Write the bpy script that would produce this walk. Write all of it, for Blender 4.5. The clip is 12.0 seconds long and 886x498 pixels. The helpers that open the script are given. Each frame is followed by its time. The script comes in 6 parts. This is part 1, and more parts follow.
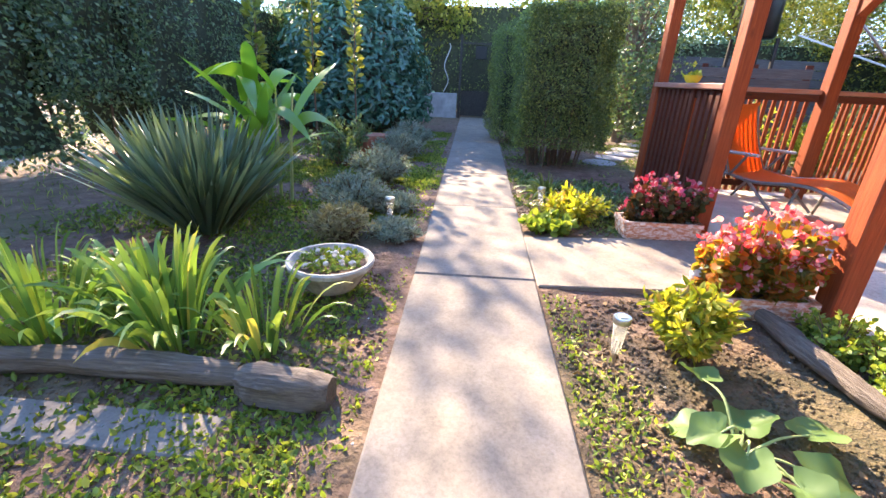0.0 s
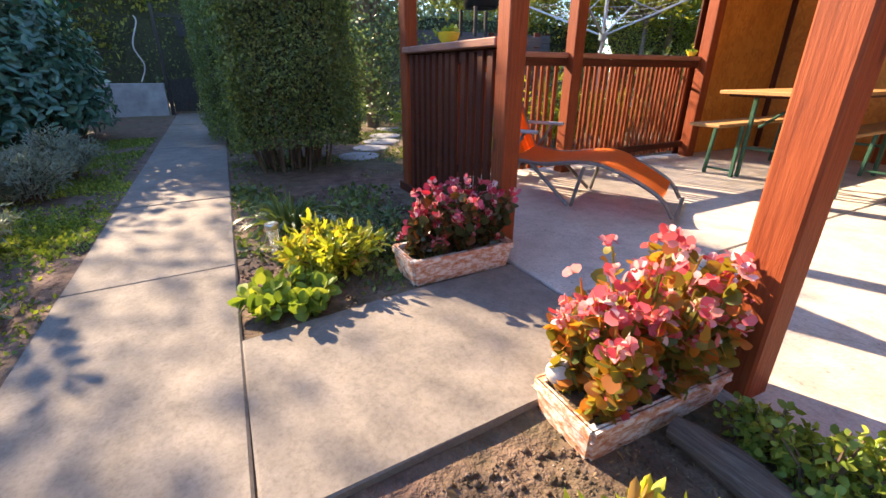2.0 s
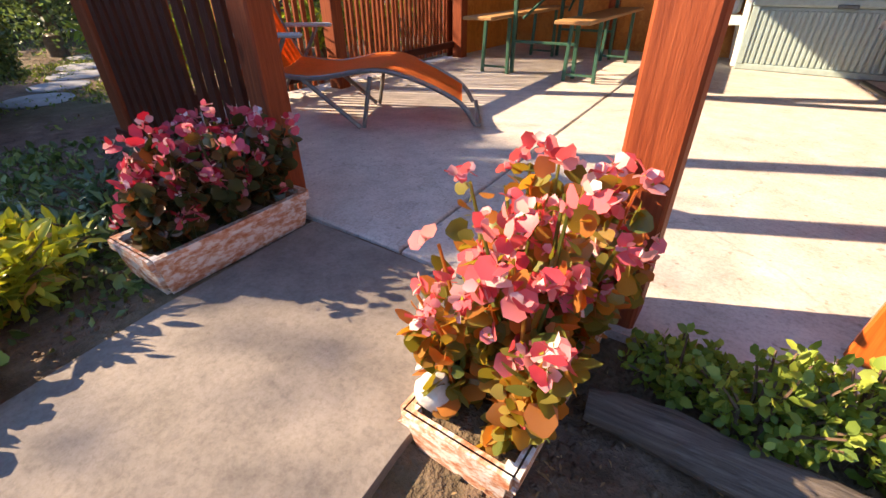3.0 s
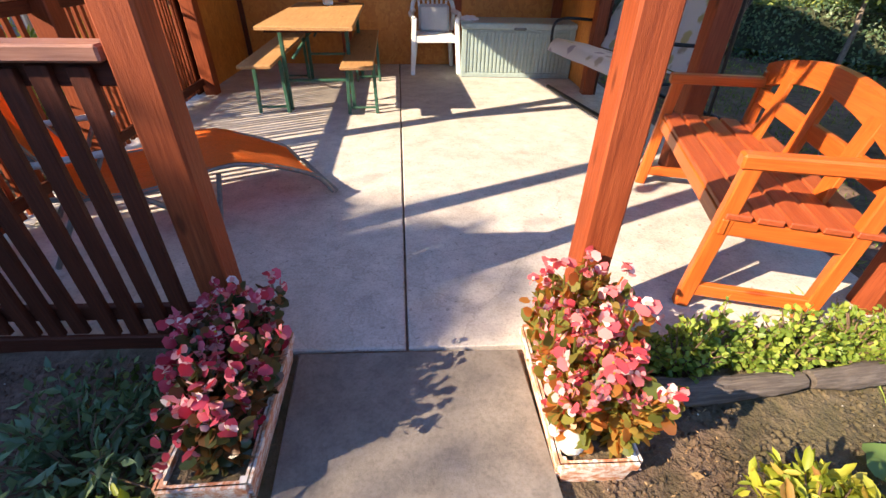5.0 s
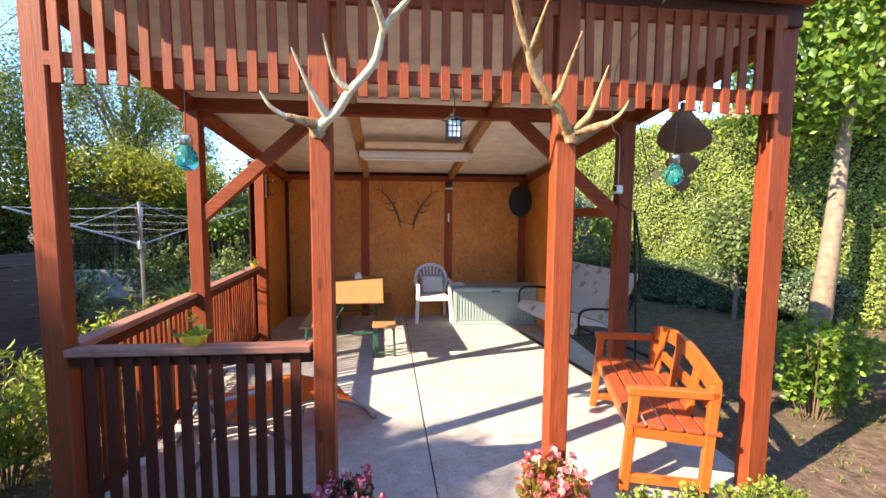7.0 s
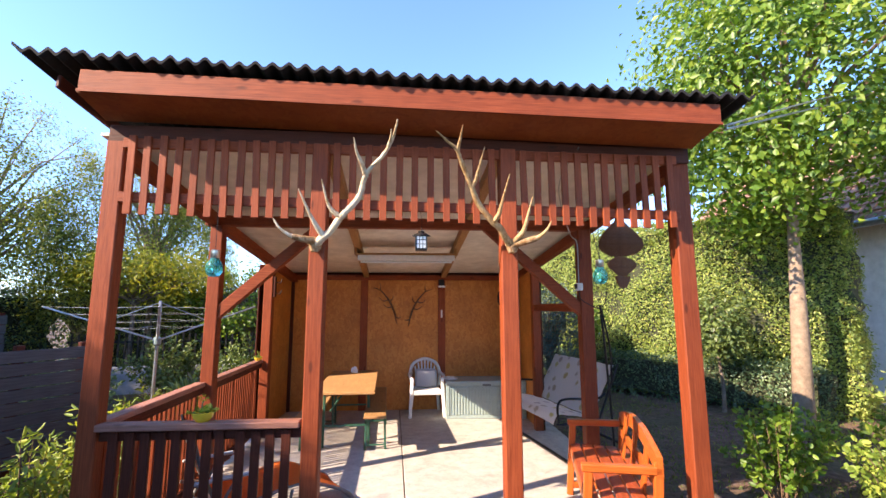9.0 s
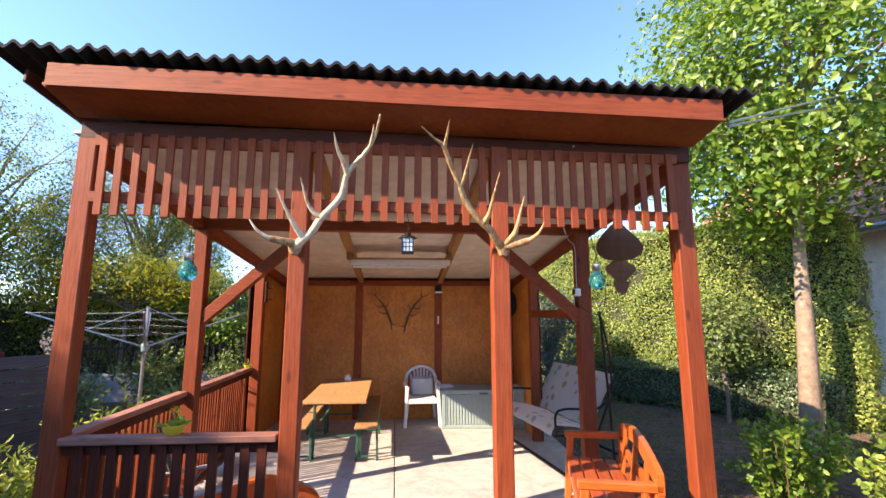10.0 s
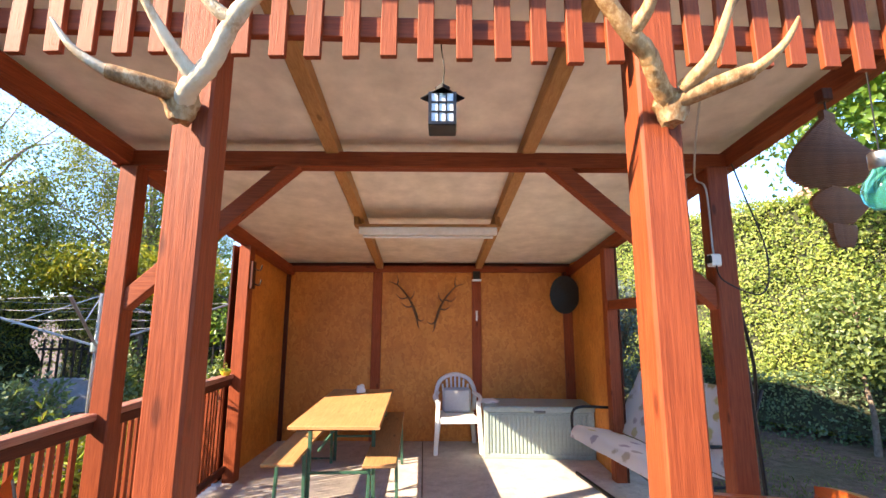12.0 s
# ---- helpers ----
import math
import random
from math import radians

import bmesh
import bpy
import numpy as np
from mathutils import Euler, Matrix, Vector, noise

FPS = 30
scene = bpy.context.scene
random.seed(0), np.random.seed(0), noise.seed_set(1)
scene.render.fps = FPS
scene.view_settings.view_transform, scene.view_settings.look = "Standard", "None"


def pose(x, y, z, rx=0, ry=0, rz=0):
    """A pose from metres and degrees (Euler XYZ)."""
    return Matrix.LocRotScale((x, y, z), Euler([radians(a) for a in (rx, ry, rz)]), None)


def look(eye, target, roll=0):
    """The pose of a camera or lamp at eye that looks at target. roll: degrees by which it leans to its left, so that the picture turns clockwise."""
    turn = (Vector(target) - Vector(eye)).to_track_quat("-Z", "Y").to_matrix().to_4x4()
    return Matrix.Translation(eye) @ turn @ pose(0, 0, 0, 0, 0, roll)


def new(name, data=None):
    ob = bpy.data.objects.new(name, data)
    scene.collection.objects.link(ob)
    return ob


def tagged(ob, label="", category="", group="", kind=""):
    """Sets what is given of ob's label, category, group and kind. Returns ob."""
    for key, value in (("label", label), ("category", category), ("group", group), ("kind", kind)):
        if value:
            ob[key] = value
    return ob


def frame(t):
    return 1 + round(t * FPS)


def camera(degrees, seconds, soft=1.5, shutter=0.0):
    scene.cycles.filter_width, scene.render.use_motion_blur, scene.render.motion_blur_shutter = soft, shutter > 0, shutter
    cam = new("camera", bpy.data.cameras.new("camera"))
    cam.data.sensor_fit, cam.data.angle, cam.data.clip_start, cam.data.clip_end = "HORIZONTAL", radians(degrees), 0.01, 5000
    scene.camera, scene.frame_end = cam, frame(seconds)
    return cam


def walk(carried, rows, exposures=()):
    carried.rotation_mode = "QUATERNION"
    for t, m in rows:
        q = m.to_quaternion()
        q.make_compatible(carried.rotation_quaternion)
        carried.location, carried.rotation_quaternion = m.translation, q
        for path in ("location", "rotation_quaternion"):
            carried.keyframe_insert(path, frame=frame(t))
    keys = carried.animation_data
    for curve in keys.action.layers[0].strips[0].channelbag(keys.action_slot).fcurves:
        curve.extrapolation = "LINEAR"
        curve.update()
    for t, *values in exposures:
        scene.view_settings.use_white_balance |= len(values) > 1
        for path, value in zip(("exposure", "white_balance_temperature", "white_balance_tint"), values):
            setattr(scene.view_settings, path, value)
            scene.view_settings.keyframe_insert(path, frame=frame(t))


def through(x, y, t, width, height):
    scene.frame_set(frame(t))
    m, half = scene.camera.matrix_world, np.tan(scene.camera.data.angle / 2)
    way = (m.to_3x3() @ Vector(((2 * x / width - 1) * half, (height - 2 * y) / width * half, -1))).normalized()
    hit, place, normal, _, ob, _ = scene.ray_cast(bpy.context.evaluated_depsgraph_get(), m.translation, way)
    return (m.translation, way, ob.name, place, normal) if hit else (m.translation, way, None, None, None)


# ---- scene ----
cam = camera(91.3, 12.0)
PATH = [
    (0, (3.043, -1.708, 1.014), (1.185, -1.812, 0.281), 2.7),
    (0.5, (2.691, -1.587, 1.019), (0.835, -1.57, 0.273), 2.1),
    (1, (2.349, -1.503, 1.01), (0.509, -1.284, 0.258), 1.7),
    (1.5, (1.996, -1.398, 0.983), (0.21, -0.898, 0.233), 1.1),
    (2, (1.639, -1.233, 0.913), (-0.021, -0.418, 0.151), 0.3),
    (2.5, (1.385, -1.096, 0.806), (-0.027, 0.04, -0.041), -0.8),
    (3, (1.199, -0.916, 0.762), (0.221, 0.47, -0.297), -0.5),
    (3.2, (1.118, -0.852, 0.78), (0.329, 0.609, -0.336), 0.6),
    (4.8, (0.521, -1.069, 1.184), (0.568, 0.547, 0.006), 1.0),
    (5, (0.45, -1.175, 1.27), (0.539, 0.471, 0.136), 1.0),
    (5.5, (0.297, -1.459, 1.495), (0.431, 0.326, 0.603), 1.4),
    (6, (0.138, -1.655, 1.623), (0.298, 0.259, 1.066), 1.4),
    (6.5, (0.061, -1.868, 1.728), (0.237, 0.097, 1.399), 0.6),
    (7, (0.164, -2.342, 1.806), (0.338, -0.358, 1.631), 0.4),
    (7.5, (0.379, -2.633, 1.828), (0.549, -0.64, 1.842), -0.0),
    (9.5, (0.373, -2.977, 1.789), (0.504, -1.002, 2.074), 0.0),
    (10, (0.481, -2.81, 1.795), (0.609, -0.837, 2.093), -0.0),
    (10.5, (0.587, -2.494, 1.774), (0.687, -0.523, 2.096), 0.0),
    (11, (0.504, -2.035, 1.711), (0.585, -0.067, 2.055), 0.1),
    (11.5, (0.402, -1.519, 1.643), (0.456, 0.448, 2.001), 0.2),
    (12, (0.435, -1.131, 1.646), (0.432, 0.844, 1.964), 0.2),
]
walk(cam, [(t, look(e, g, r)) for t, e, g, r in PATH], [(0, 2.97, 6900, 16), (1.0, 2.8, 7000, 14), (1.5, 2.5, 7100, 15), (2.5, 2.15, 7300, 16), (3.2, 1.95, 7300, 17), (5.0, 1.85, 6550, 13), (6.0, 1.98, 6350, 12), (7.5, 2.08, 6350, 12), (9.5, 1.78, 6450, 20), (11.0, 2.03, 6600, 18), (12, 2.4, 6700, 16)])

# ---- world, sun ----
SUN_EL, SUN_AZ = 33.0, 205.5  # azimuth of the sun's place, counter-clockwise from +x
sx = math.cos(radians(SUN_EL)) * math.cos(radians(SUN_AZ))
sy = math.cos(radians(SUN_EL)) * math.sin(radians(SUN_AZ))
sz = math.sin(radians(SUN_EL))
world = bpy.data.worlds.new("sky")
scene.world = world
world.use_nodes = True
wn, wl = world.node_tree.nodes, world.node_tree.links
sky = wn.new("ShaderNodeTexSky")
sky.sky_type, sky.sun_disc = "NISHITA", False
sky.sun_elevation, sky.sun_rotation = radians(SUN_EL), math.atan2(sx, sy)
sky.air_density, sky.dust_density, sky.ozone_density = 0.92, 0.0, 5.5
wl.new(sky.outputs[0], wn["Background"].inputs[0])
wn["Background"].inputs[1].default_value = 0.155
sun = new("sun", bpy.data.lights.new("sun", "SUN"))
sun.data.energy, sun.data.angle, sun.data.color = 4.3, radians(0.53), (1.0, 0.83, 0.60)
sun.matrix_world = look((sx * 40, sy * 40, sz * 40), (0, 0, 0))


# ---- materials ----
def shader(name):
    m = bpy.data.materials.new(name)
    m.use_nodes = True
    n = m.node_tree.nodes
    return m, n, m.node_tree.links, n["Principled BSDF"]


def coords(n, l, scale=(1, 1, 1)):
    tc, mp = n.new("ShaderNodeTexCoord"), n.new("ShaderNodeMapping")
    mp.inputs["Scale"].default_value = scale
    l.new(tc.outputs["Object"], mp.inputs["Vector"])
    return mp.outputs[0]


def noise_tex(n, l, vec, scale, detail=4, rough=0.6):
    t = n.new("ShaderNodeTexNoise")
    t.inputs["Scale"].default_value, t.inputs["Detail"].default_value, t.inputs["Roughness"].default_value = scale, detail, rough
    l.new(vec, t.inputs["Vector"])
    return t.outputs["Fac"]


def ramp(n, l, fac, stops):
    r = n.new("ShaderNodeValToRGB")
    e = r.color_ramp.elements
    while len(e) < len(stops):
        e.new(0.5)
    for el, (p, c) in zip(e, stops):
        el.position, el.color = p, (*c, 1)
    l.new(fac, r.inputs[0])
    return r.outputs[0]


def mixed(n, l, fac, a, b, mode="MIX"):
    m = n.new("ShaderNodeMix")
    m.data_type, m.blend_type = "RGBA", mode
    for sock, v in ((m.inputs[0], fac), (m.inputs[6], a), (m.inputs[7], b)):
        if isinstance(v, (int, float)):
            sock.default_value = v
        elif isinstance(v, tuple):
            sock.default_value = (*v, 1)
        else:
            l.new(v, sock)
    return m.outputs[2]


def bump(n, l, p, height, strength, distance=0.01):
    b = n.new("ShaderNodeBump")
    b.inputs["Strength"].default_value, b.inputs["Distance"].default_value = strength, distance
    l.new(height, b.inputs["Height"])
    l.new(b.outputs[0], p.inputs["Normal"])


def wood(name, axis, dark, mid, light, rough=0.62, relief=0.5, gloss=0.28):
    """Stained or raw timber: long fibres, darker growth lines and a few knots along one axis."""
    m, n, l, p = shader(name)
    k = "xyz".index(axis)
    long_, line_ = [46, 46, 46], [15, 15, 15]
    long_[k], line_[k] = 1.9, 0.55
    g = noise_tex(n, l, coords(n, l, long_), 2.4, 6, 0.7)
    lines = noise_tex(n, l, coords(n, l, line_), 2.6, 3, 0.5)
    w = noise_tex(n, l, coords(n, l), 2.3, 4)
    col = ramp(n, l, g, [(0.22, dark), (0.5, mid), (0.78, light)])
    band = ramp(n, l, lines, [(0.40, (1, 1, 1)), (0.47, (0.72, 0.66, 0.62)), (0.52, (1, 1, 1)), (0.58, (0.80, 0.75, 0.72)), (0.62, (1, 1, 1))])
    col = mixed(n, l, 0.6, col, band, "MULTIPLY")
    # knots
    kn = n.new("ShaderNodeTexVoronoi")
    ks = [7.5, 7.5, 7.5]
    ks[k] = 2.6
    l.new(coords(n, l, ks), kn.inputs["Vector"])
    kn.inputs["Scale"].default_value = 1.0
    col = mixed(n, l, ramp(n, l, kn.outputs["Distance"], [(0.06, (0.75, 0.75, 0.75)), (0.13, (0, 0, 0))]), col, tuple(c * 0.45 for c in dark))
    col = mixed(n, l, ramp(n, l, w, [(0.38, (0.0, 0.0, 0.0)), (0.75, (0.45, 0.45, 0.45))]), col, tuple(c * 0.6 for c in mid))
    oi = n.new("ShaderNodeObjectInfo")
    col = mixed(n, l, 0.45, col, ramp(n, l, oi.outputs["Random"], [(0.0, (0.55, 0.52, 0.5)), (1.0, (1.0, 1.0, 1.0))]), "MULTIPLY")
    l.new(col, p.inputs["Base Color"])
    p.inputs["Roughness"].default_value = rough
    p.inputs["Specular IOR Level"].default_value = gloss
    bump(n, l, p, g, relief, 0.005)
    return m


def plain(name, color, rough=0.5, metal=0.0, vary=0.25, scale=30, relief=0.1):
    m, n, l, p = shader(name)
    v = noise_tex(n, l, coords(n, l), scale, 5)
    w = noise_tex(n, l, coords(n, l), scale * 0.13, 3)
    col = ramp(n, l, v, [(0.3, tuple(c * (1 - vary) for c in color)), (0.7, tuple(min(1, c * (1 + vary * 0.5)) for c in color))])
    col = mixed(n, l, vary, col, ramp(n, l, w, [(0.3, (0.62, 0.6, 0.57)), (0.65, (1, 1, 1))]), "MULTIPLY")
    l.new(col, p.inputs["Base Color"])
    p.inputs["Roughness"].default_value, p.inputs["Metallic"].default_value = rough, metal
    bump(n, l, p, v, relief, 0.003)
    return m


def leafy(name, stops, rough=0.45, through=0.35, glow=None):
    """Foliage: each leaf takes its own tint, and light comes through it."""
    m, n, l, p = shader(name)
    g = n.new("ShaderNodeNewGeometry")
    oi, ad, fr = n.new("ShaderNodeObjectInfo"), n.new("ShaderNodeMath"), n.new("ShaderNodeMath")
    ad.operation, fr.operation = "ADD", "FRACT"
    l.new(g.outputs["Random Per Island"], ad.inputs[0])
    l.new(oi.outputs["Random"], ad.inputs[1])
    l.new(ad.outputs[0], fr.inputs[0])
    col = ramp(n, l, fr.outputs[0], stops)
    v = noise_tex(n, l, coords(n, l), 1.1, 3)
    col = mixed(n, l, 0.5, col, ramp(n, l, v, [(0.3, (0.55, 0.6, 0.5)), (0.7, (1, 1, 1))]), "MULTIPLY")
    l.new(col, p.inputs["Base Color"])
    p.inputs["Roughness"].default_value = rough
    t = n.new("ShaderNodeBsdfTranslucent")
    l.new(mixed(n, l, 1.0, col, glow or (1.0, 0.95, 0.45), "MULTIPLY"), t.inputs[0])
    mx = n.new("ShaderNodeMixShader")
    mx.inputs[0].default_value = through
    l.new(p.outputs[0], mx.inputs[1])
    l.new(t.outputs[0], mx.inputs[2])
    l.new(mx.outputs[0], n["Material Output"].inputs[0])
    return m


RED = ((0.135, 0.0241, 0.007), (0.2925, 0.0602, 0.0175), (0.405, 0.1015, 0.0322))
red_v, red_x, red_y = (wood("red_stain_" + a, a, *RED) for a in "zxy")
# weathered stain, made paler to include the sky's sheen on the top rails
weathered_sheen_x = wood("weathered_sheen_stain", "x", (0.24, 0.085, 0.05), (0.42, 0.185, 0.12), (0.55, 0.29, 0.21), gloss=0.4)
# dark stain, deepened to hold the shade on the railing front
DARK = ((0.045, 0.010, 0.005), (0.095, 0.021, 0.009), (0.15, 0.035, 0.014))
dark_v, dark_x, dark_y = (wood("dark_shaded_stain_" + a, a, *DARK) for a in "zxy")
TAN = ((0.30, 0.15, 0.055), (0.46, 0.25, 0.10), (0.56, 0.34, 0.15))
tan_y, tan_x = wood("pine_y", "y", *TAN), wood("pine_x", "x", *TAN)
ORG = ((0.46, 0.075, 0.012), (0.60, 0.13, 0.02), (0.68, 0.19, 0.035))
org_v, org_x, org_y = (wood("orange_varnish_" + a, a, *ORG, rough=0.36, relief=0.15, gloss=0.45) for a in "zxy")
SEAT = ((0.28, 0.05, 0.018), (0.40, 0.085, 0.028), (0.50, 0.13, 0.045))
seat_y = wood("seat_stain", "y", *SEAT, rough=0.42)
grey_wood = wood("weathered_wood", "x", (0.05, 0.04, 0.034), (0.17, 0.14, 0.118), (0.33, 0.285, 0.24), 0.9, 1.6)
spin_wood = wood("spinner_wood", "x", (0.12, 0.045, 0.02), (0.23, 0.095, 0.045), (0.32, 0.15, 0.07))
grey_fence = wood("grey_fence_wood", "y", (0.07, 0.07, 0.075), (0.13, 0.13, 0.135), (0.2, 0.2, 0.2), 0.85, 0.6)


def chipboard(name="strand_board", tint=(1, 1, 1)):
    m, n, l, p = shader(name)
    v = n.new("ShaderNodeTexVoronoi")
    v.inputs["Scale"].default_value = 1.0
    warp = n.new("ShaderNodeVectorMath")
    big = n.new("ShaderNodeTexNoise")
    big.inputs["Scale"].default_value = 9.0
    vec = coords(n, l, (26, 26, 12))
    l.new(coords(n, l), big.inputs["Vector"])
    sc = n.new("ShaderNodeVectorMath")
    sc.operation = "SCALE"
    sc.inputs["Scale"].default_value = 5.0
    l.new(big.outputs["Color"], sc.inputs[0])
    l.new(vec, warp.inputs[0])
    l.new(sc.outputs[0], warp.inputs[1])
    l.new(warp.outputs[0], v.inputs["Vector"])
    sep = n.new("ShaderNodeSeparateColor")
    l.new(v.outputs["Color"], sep.inputs[0])
    col = ramp(n, l, sep.outputs[0], [(0.0, (0.52, 0.205, 0.038)), (0.5, (0.61, 0.262, 0.05)), (1.0, (0.66, 0.31, 0.07))])
    st = noise_tex(n, l, coords(n, l), 1.7, 4)
    col = mixed(n, l, 0.7, col, ramp(n, l, st, [(0.3, (0.62, 0.52, 0.42)), (0.62, (1, 1, 1))]), "MULTIPLY")
    col = mixed(n, l, 1.0, col, tint, "MULTIPLY")
    l.new(col, p.inputs["Base Color"])
    p.inputs["Roughness"].default_value = 0.6
    bump(n, l, p, sep.outputs[1], 0.2, 0.002)
    return m


def concrete(name, a, b, spots=True):
    m, n, l, p = shader(name)
    fine = noise_tex(n, l, coords(n, l), 90, 4)
    mid = noise_tex(n, l, coords(n, l), 6, 6, 0.7)
    big = noise_tex(n, l, coords(n, l), 0.9, 3)
    col = ramp(n, l, mid, [(0.3, a), (0.68, b)])
    col = mixed(n, l, 0.5, col, ramp(n, l, big, [(0.35, (0.74, 0.72, 0.71)), (0.65, (1, 1, 1))]), "MULTIPLY")
    col = mixed(n, l, 0.4, col, ramp(n, l, fine, [(0.36, (0.6, 0.57, 0.55)), (0.55, (1, 1, 1))]), "MULTIPLY")
    pit = noise_tex(n, l, coords(n, l), 38, 6, 0.75)
    col = mixed(n, l, 0.28, col, ramp(n, l, pit, [(0.38, (0.55, 0.53, 0.52)), (0.5, (1, 1, 1))]), "MULTIPLY")
    if spots:
        dots = noise_tex(n, l, coords(n, l), 30, 2, 0.5)
        col = mixed(n, l, ramp(n, l, dots, [(0.66, (0, 0, 0)), (0.74, (0.55, 0.55, 0.55))]), col, (0.13, 0.11, 0.1))
        # fine cracks
        vc = n.new("ShaderNodeTexVoronoi")
        vc.feature = "DISTANCE_TO_EDGE"
        vc.inputs["Scale"].default_value = 0.7
        wob = noise_tex(n, l, coords(n, l), 3.0, 5)
        va = n.new("ShaderNodeVectorMath")
        va.operation = "MULTIPLY_ADD"
        va.inputs[1].default_value, va.inputs[2].default_value = (0.5, 0.5, 0.5), (0, 0, 0)
        l.new(wob, va.inputs[0])
        l.new(coords(n, l), va.inputs[2])
        l.new(va.outputs[0], vc.inputs["Vector"])
        col = mixed(n, l, ramp(n, l, vc.outputs["Distance"], [(0.0006, (0.28, 0.28, 0.28)), (0.0025, (0, 0, 0))]), col, (0.12, 0.10, 0.09))
    l.new(col, p.inputs["Base Color"])
    p.inputs["Roughness"].default_value = 0.85
    bump(n, l, p, pit, 0.5, 0.004)
    return m


def ground_mat():
    m, n, l, p = shader("garden_soil")
    fine = noise_tex(n, l, coords(n, l), 60, 6, 0.75)
    mid = noise_tex(n, l, coords(n, l), 9, 5, 0.65)
    big = noise_tex(n, l, coords(n, l), 0.8, 4)
    col = ramp(n, l, mid, [(0.3, (0.078, 0.043, 0.028)), (0.55, (0.175, 0.103, 0.074)), (0.75, (0.28, 0.185, 0.138))])
    col = mixed(n, l, 0.6, col, ramp(n, l, fine, [(0.35, (0.4, 0.38, 0.36)), (0.62, (1, 1, 1)), (0.75, (1.0, 0.95, 0.85))]), "MULTIPLY")
    col = mixed(n, l, ramp(n, l, big, [(0.45, (0, 0, 0)), (0.62, (0.45, 0.45, 0.45))]), col, (0.06, 0.075, 0.02))
    l.new(col, p.inputs["Base Color"])
    p.inputs["Roughness"].default_value = 0.95
    bump(n, l, p, mid, 1.0, 0.05)
    return m


osb = chipboard("strand_board", (1.0, 0.85, 0.66))
osb_dark = chipboard("stained_strand_board", (0.52, 0.30, 0.24))
terrace_mat = concrete("terrace_concrete", (0.42, 0.372, 0.332), (0.64, 0.58, 0.525))
path_mat = concrete("path_concrete", (0.142, 0.122, 0.106), (0.245, 0.212, 0.183))
soil_mat = ground_mat()
ceil_mat = plain("ceiling_board", (0.80, 0.76, 0.70), 0.8, 0, 0.2, 5, 0.05)
roof_mat = plain("black_bitumen", (0.016, 0.015, 0.016), 0.97, 0, 0.5, 40, 0.4)
black = plain("black_metal", (0.02, 0.02, 0.022), 0.45, 0.6, 0.3, 60)
dark_iron = plain("dark_iron", (0.05, 0.045, 0.042), 0.55, 0.7, 0.4, 40)
white_plastic = plain("white_plastic", (0.80, 0.79, 0.76), 0.38, 0, 0.08, 20, 0.03)
steel = plain("brushed_steel", (0.6, 0.6, 0.6), 0.3, 1.0, 0.2, 50)
green_metal = plain("green_steel", (0.045, 0.13, 0.085), 0.4, 0.2, 0.3, 40)
grey_plastic = plain("grey_green_plastic", (0.30, 0.38, 0.36), 0.45, 0, 0.15, 25, 0.04)
cushion_grey = plain("grey_cloth", (0.44, 0.45, 0.47), 0.9, 0, 0.2, 120, 0.3)
terracotta = plain("white_washed_terracotta", (0.62, 0.33, 0.21), 0.85, 0, 0.55, 22, 0.5)
tm = terracotta.node_tree
tv = noise_tex(tm.nodes, tm.links, coords(tm.nodes, tm.links, (1, 0.7, 1.6)), 34, 6, 0.7)
tm.links.new(ramp(tm.nodes, tm.links, tv, [(0.36, (0.45, 0.14, 0.055)), (0.48, (0.60, 0.33, 0.21)), (0.58, (0.75, 0.67, 0.60))]), tm.nodes["Principled BSDF"].inputs["Base Color"])
stone_white = plain("pale_stone", (0.62, 0.58, 0.52), 0.85, 0, 0.35, 18, 0.4)
clay = plain("brown_clay", (0.32, 0.13, 0.075), 0.8, 0, 0.4, 20, 0.3)
wall_white = plain("pale_render", (0.68, 0.66, 0.63), 0.9, 0, 0.15, 8, 0.1)
wall_grey = plain("grey_render", (0.32, 0.32, 0.33), 0.9, 0, 0.3, 6, 0.2)
roof_tile = plain("clay_roof_tile", (0.42, 0.23, 0.15), 0.85, 0, 0.4, 9, 0.3)
bark = plain("bark", (0.22, 0.165, 0.12), 0.9, 0, 0.5, 25, 0.8)
pale_bark = plain("pale_bark", (0.30, 0.215, 0.145), 0.85, 0, 0.4, 14, 0.5)
twig = plain("twig", (0.16, 0.10, 0.06), 0.9, 0, 0.4, 40, 0.3)
yellow_glaze = plain("yellow_glaze", (0.72, 0.52, 0.04), 0.25, 0, 0.1, 20)
cloth_orange = plain("orange_fabric", (0.82, 0.19, 0.02), 0.75, 0, 0.15, 90, 0.2)
wire_mat = plain("galvanised_wire", (0.45, 0.46, 0.47), 0.4, 0.8, 0.2, 40)
cord_white = plain("white_cord", (0.42, 0.42, 0.42), 0.6, 0, 0.1, 30)


def antler_mat(name, brown, tan, pale, lo, hi):
    """Weathered antler: brown in the furrows, paler where it is worn."""
    m, n, l, p = shader(name)
    s = noise_tex(n, l, coords(n, l, (1, 1, 0.45)), 55, 6, 0.7)
    b = noise_tex(n, l, coords(n, l), 6, 4)
    col = ramp(n, l, s, [(0.3, brown), (0.48, tan), (0.62, pale)])
    col = mixed(n, l, ramp(n, l, b, [(lo, (0, 0, 0)), (hi, (0.85, 0.85, 0.85))]), col, pale)
    l.new(col, p.inputs["Base Color"])
    p.inputs["Roughness"].default_value = 0.6
    p.inputs["Specular IOR Level"].default_value = 0.3
    bump(n, l, p, s, 1.0, 0.008)
    return m


